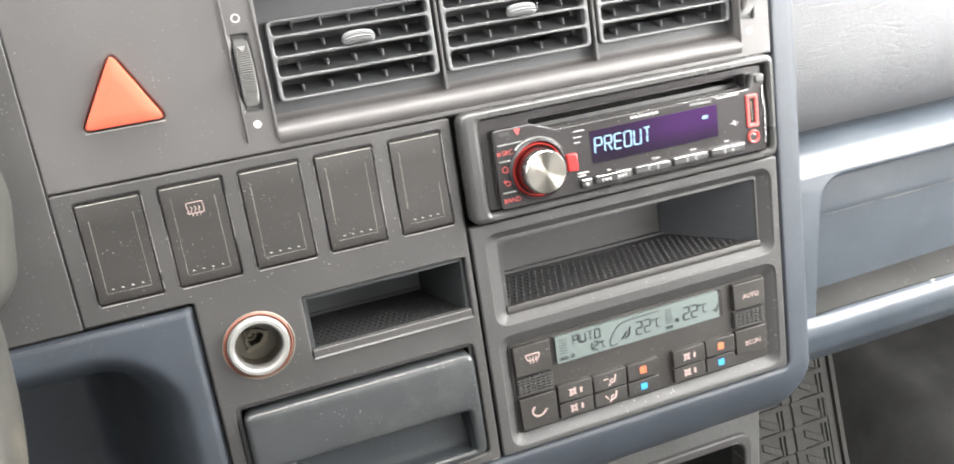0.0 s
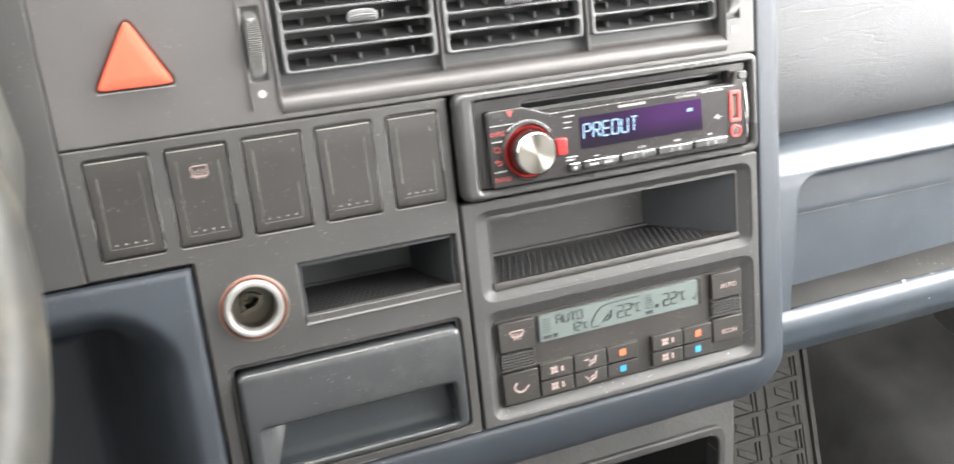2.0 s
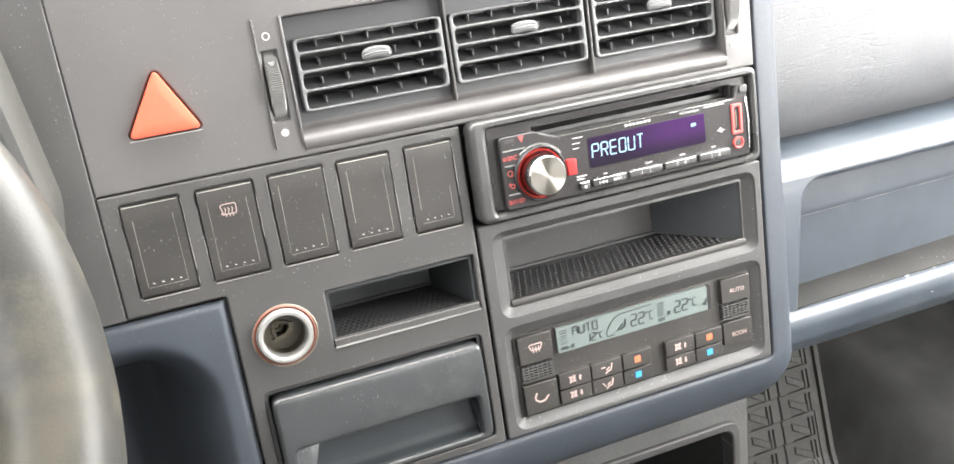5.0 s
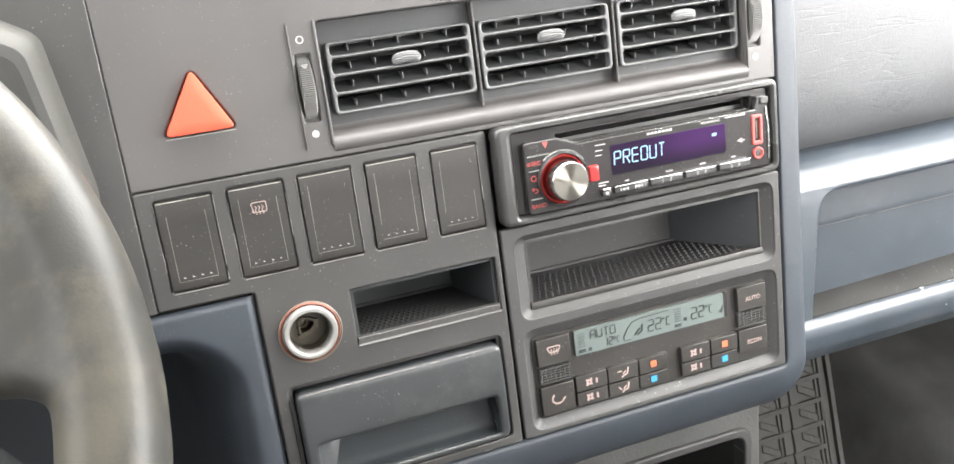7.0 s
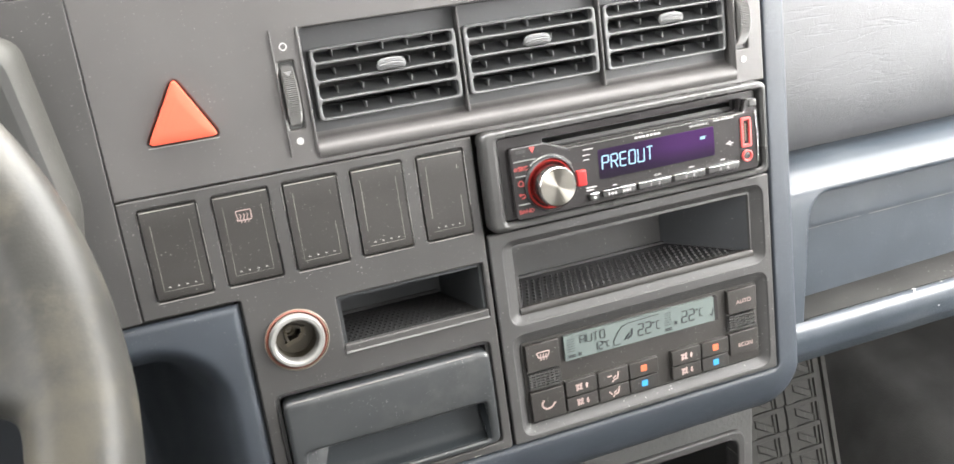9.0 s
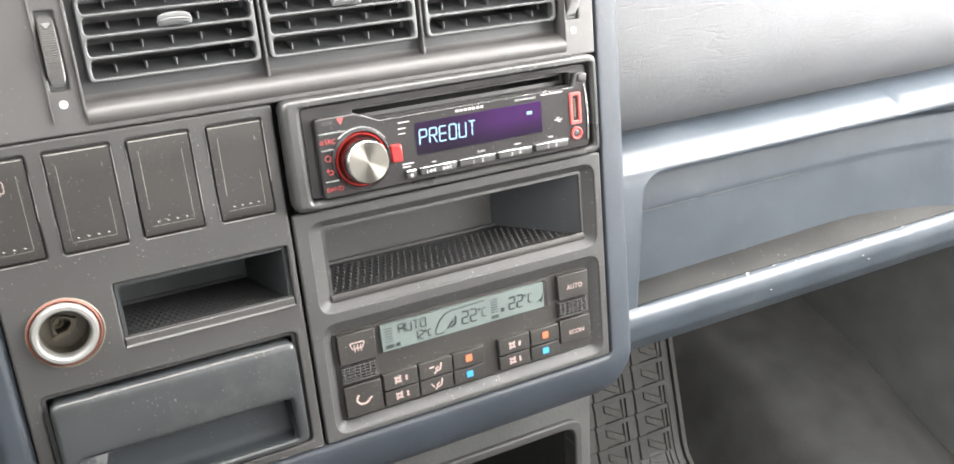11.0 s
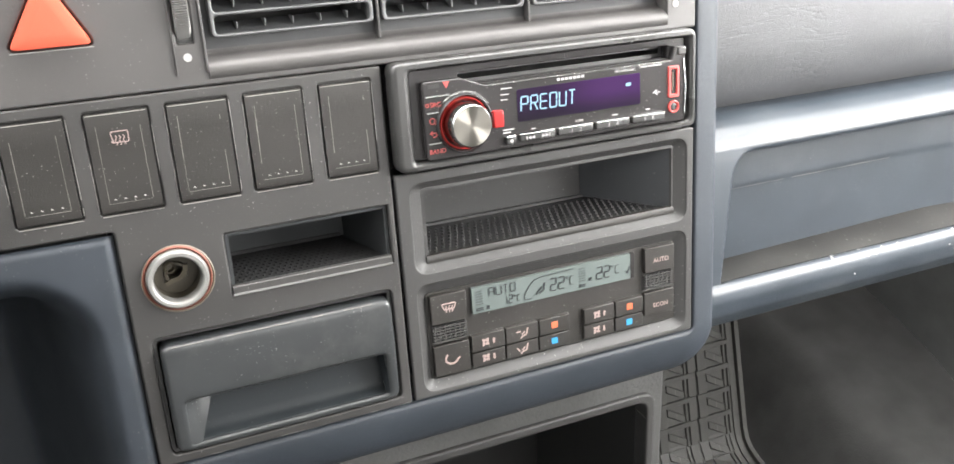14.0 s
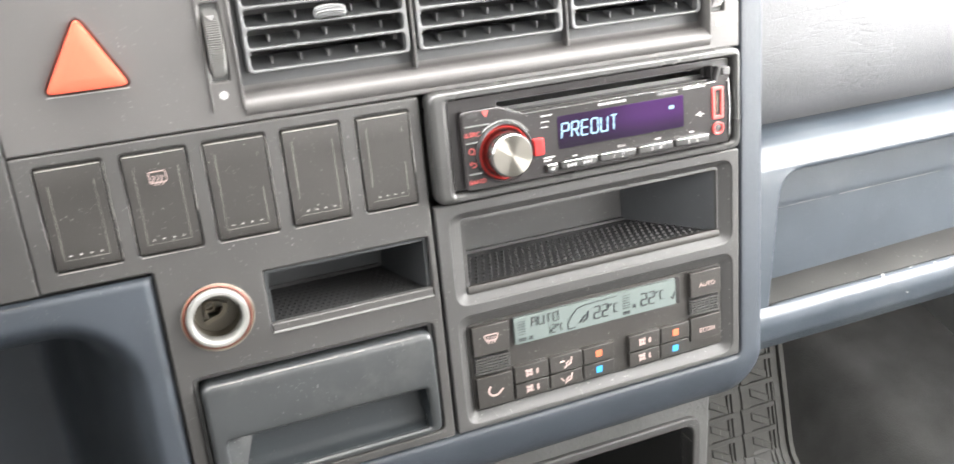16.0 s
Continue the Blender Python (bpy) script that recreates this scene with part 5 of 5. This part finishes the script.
for cx, cz_ in ((0.0545, 0.0340), (0.1275, 0.0372)):
    fan = bmesh.new()
    for k in range(4):
        a = k * math.pi / 2 + 0.7
        stroke(fan, cx + 0.0003 * math.cos(a), cz_ + 0.0003 * math.sin(a), cx + 0.0015 * math.cos(a), cz_ + 0.0015 * math.sin(a), 0.0010, LY)
    part("lcd_fan", fan, INK, lcd)
part("lcd_outline", polyline([(0.0850, 0.0330), (0.0800, 0.0330), (0.0798, 0.0362), (0.0830, 0.0415), (0.0868, 0.0452), (0.0920, 0.0464), (0.1150, 0.0470)], 0.0006, LY), INK, lcd)
seat = polyline([(0.0942, 0.0420), (0.0936, 0.0372), (0.0900, 0.0352)], 0.0012, LY)
part("lcd_seat", polyline([(0.0920, 0.0392), (0.0895, 0.0372), (0.0880, 0.0350)], 0.0009, LY, seat), INK, lcd)
part("lcd_seat", polyline([(0.1545, 0.0370), (0.1560, 0.0352), (0.1578, 0.0400)], 0.0009, LY), INK, lcd)

# ---- lower console ----
lower = thing("lower_console", "grey textured lower console with an open bin", "console", at=pose(0, 0.038, 0.349, -16) @ Matrix.Translation((0, -0.038, -0.345)))
LX0, LX1, LYF = -0.16, 0.2390, 0.038
body = slab([rect(LX0, LX1, 0.005, 0.420, 0.004), rect(-0.13, 0.2245, 0.10, 0.3435, 0.012)], LYF, 0.03, 0.003, 3)
part("body", body, ROUGHGREY, lower, "rough grey textured plastic")
part("bin_frame", slab([rect(-0.134, 0.2285, 0.096, 0.3475, 0.014), rect(-0.128, 0.2210, 0.104, 0.3395, 0.010)], LYF - 0.004, 0.02, 0.002, 3), CONSOLE, lower, "smooth grey bin frame")
part("bin", pocket(rect(-0.129, 0.2222, 0.103, 0.3408, 0.010), LYF + 0.012, LYF + 0.20), BLACK, lower, "dark open bin")
part("cheek", box(LX1 - 0.012, LX1, LYF + 0.028, LYF + 0.25, 0.005, 0.418, 0.002), ROUGHGREY, lower)

# ---- steering wheel ----
WC, WT = Vector((-0.397, -0.228, 0.174)), radians(-37)
wheel = thing("steering_wheel", "worn grey leather steering wheel", "steering wheel", at=DASH @ Matrix.Translation(WC) @ Matrix.Rotation(WT, 4, "X"))
RIM, TUBE = 0.187, 0.0175
wheel_bm = loft([[((RIM + TUBE * 0.95 * math.cos(b)) * math.cos(a), TUBE * 1.1 * math.sin(b), (RIM + TUBE * 0.95 * math.cos(b)) * math.sin(a)) for b in [2 * math.pi * k / 24 for k in range(24)]]
                 for a in [2 * math.pi * k / 120 for k in range(120)]], close=True)


def spoke(angle, w0, w1):
    loops = []
    for s in np.linspace(0, 1, 40):
        r = 0.03 + s * (RIM - 0.03)
        over = min(0.0279, max(0.0, r - 0.143))
        flare = w0 + (w1 - w0) * s + 0.028 - math.sqrt(0.028 ** 2 - over ** 2)
        th = 0.013
        y = th - 0.0170 + 0.036 * (1 - s) ** 1.2
        ring = [(r, y + th * math.copysign(abs(math.sin(b)) ** 0.5, math.sin(b)), flare * math.cos(b)) for b in [2 * math.pi * k / 20 for k in range(20)]]
        c, sn = math.cos(angle), math.sin(angle)
        loops.append([(p[0] * c - p[2] * sn, p[1], p[0] * sn + p[2] * c) for p in ring])
    return loft(loops, cap=True)


for a in (0.20, math.pi - 0.20, -math.pi / 2):
    joined(wheel_bm, spoke(a, 0.034, 0.024))
body = part("rim_with_spokes", wheel_bm, WHEEL, wheel, "shiny worn leather rim with moulded spokes", 180)
fuse = body.modifiers.new("fuse", "REMESH")
fuse.mode, fuse.voxel_size, fuse.use_smooth_shade = "VOXEL", 0.0018, True
soften = body.modifiers.new("soften", "SMOOTH")
soften.factor, soften.iterations = 0.5, 30
part("hub", lathe([(0.001, -0.004), (0.055, -0.002), (0.070, 0.006), (0.074, 0.030), (0.060, 0.045), (0.001, 0.050)], (0, 0, 0), 48), WHEEL, wheel, "round hub pad", 60)
part("column", lathe([(0.062, 0.045), (0.108, 0.056), (0.115, 0.070), (0.115, 0.25), (0.001, 0.255)], (0.02, 0, -0.03), 48), SHROUD, wheel, "black column shroud")
part("column_housing", lathe([(0.001, -0.16), (0.014, -0.158), (0.017, -0.15), (0.016, -0.036), (0.013, -0.030), (0.001, -0.029)], (0.104, 0.048, 0), 40, "z"), SHROUD, wheel, "glossy black switch housing")

# ---- rubber mat ----
fmat = thing("rubber_floor_mat", "dusty black rubber floor mat with raised tread pattern", "floor mat", at=IDENT)
MX0, MX1, MS0, MS1 = 0.05, 0.531, -0.62, 0.48


def mat_strip(x0, x1, low, high):
    """A strip of the mat that follows the floor and its rise."""
    rows = []
    for k in range(57):
        s = MS0 + (MS1 - MS0) * k / 56
        (y0, z0), (y1, z1) = toe(s - 0.002), toe(s + 0.002)
        n = Vector((-(z1 - z0), y1 - y0)).normalized()
        y, z = toe(s)
        rows.append([(x0, y + n.x * low, z + n.y * low), (x1, y + n.x * low, z + n.y * low), (x1 - 0.001, y + n.x * high, z + n.y * high), (x0 + 0.001, y + n.x * high, z + n.y * high)])
    return loft(rows, cap=True)


part("sheet", mat_strip(MX0, MX1, 0.002, 0.007), MATRUB, fmat)
part("rim", mat_strip(MX1 - 0.005, MX1 + 0.003, 0.002, 0.012), MATRUB, fmat, "raised rubber rim")
part("rim", mat_strip(MX1 - 0.016, MX1 - 0.012, 0.005, 0.009), MATRUB, fmat, "raised rubber rib")


def tread(x0, x1, y0, y1, slope=0.0, high=0.0036):
    """One flat-topped rubber bar with sloping sides, its far end lower by slope."""
    mid = 0.5 * (x0 + x1)
    loops = []
    for inset, z in ((0.0, 0.006), (0.0003, 0.006 + high * 0.75), (0.0010, 0.006 + high)):
        loops.append([(x - (inset if x > mid else -inset), y - slope * (x > mid) - inset * turn, z) for x, y, turn in ((x0, y0, -1), (x1, y0, -1), (x1, y1, 1), (x0, y1, 1))])
    return mesh_of("tread", loft(loops, cap=True), MATRUB)


# each cell: a plain bar, a slanting bar across a hollow, a thin rail, a second plain bar and a ridge across
COL, ROW = 0.059, 0.0303
BARS = [("tread", tread(0.0014, 0.0148, -0.0130, 0.0130)), ("tread", tread(0.0146, 0.0404, 0.0012, 0.0114, 0.0140)), ("tread", tread(0.0402, 0.0440, -0.0130, 0.0130))]
WIDE = [("tread", tread(0.0460, 0.0576, -0.0130, 0.0130)), ("ridge", tread(0.0001, 0.0589, 0.0114, 0.0187, high=0.0041))]
NARROW = [("tread", tread(0.0460, 0.0500, -0.0130, 0.0130)), ("ridge", tread(0.0001, 0.0502, 0.0114, 0.0187, high=0.0041))]
for i in range(3):
    for j in range(18):
        s = 0.3720 - j * ROW
        (y0, z0), (y1, z1) = toe(s - 0.006), toe(s + 0.006)
        for name, mesh in BARS + (WIDE if i else NARROW):
            ob = new(name, mesh)
            ob.parent = fmat
            ob.matrix_basis = Matrix.Translation((0.4635 - i * COL + 0.05 * (s - 0.05), *toe(s))) @ Matrix.Rotation(math.atan2(z1 - z0, y1 - y0), 4, "X")
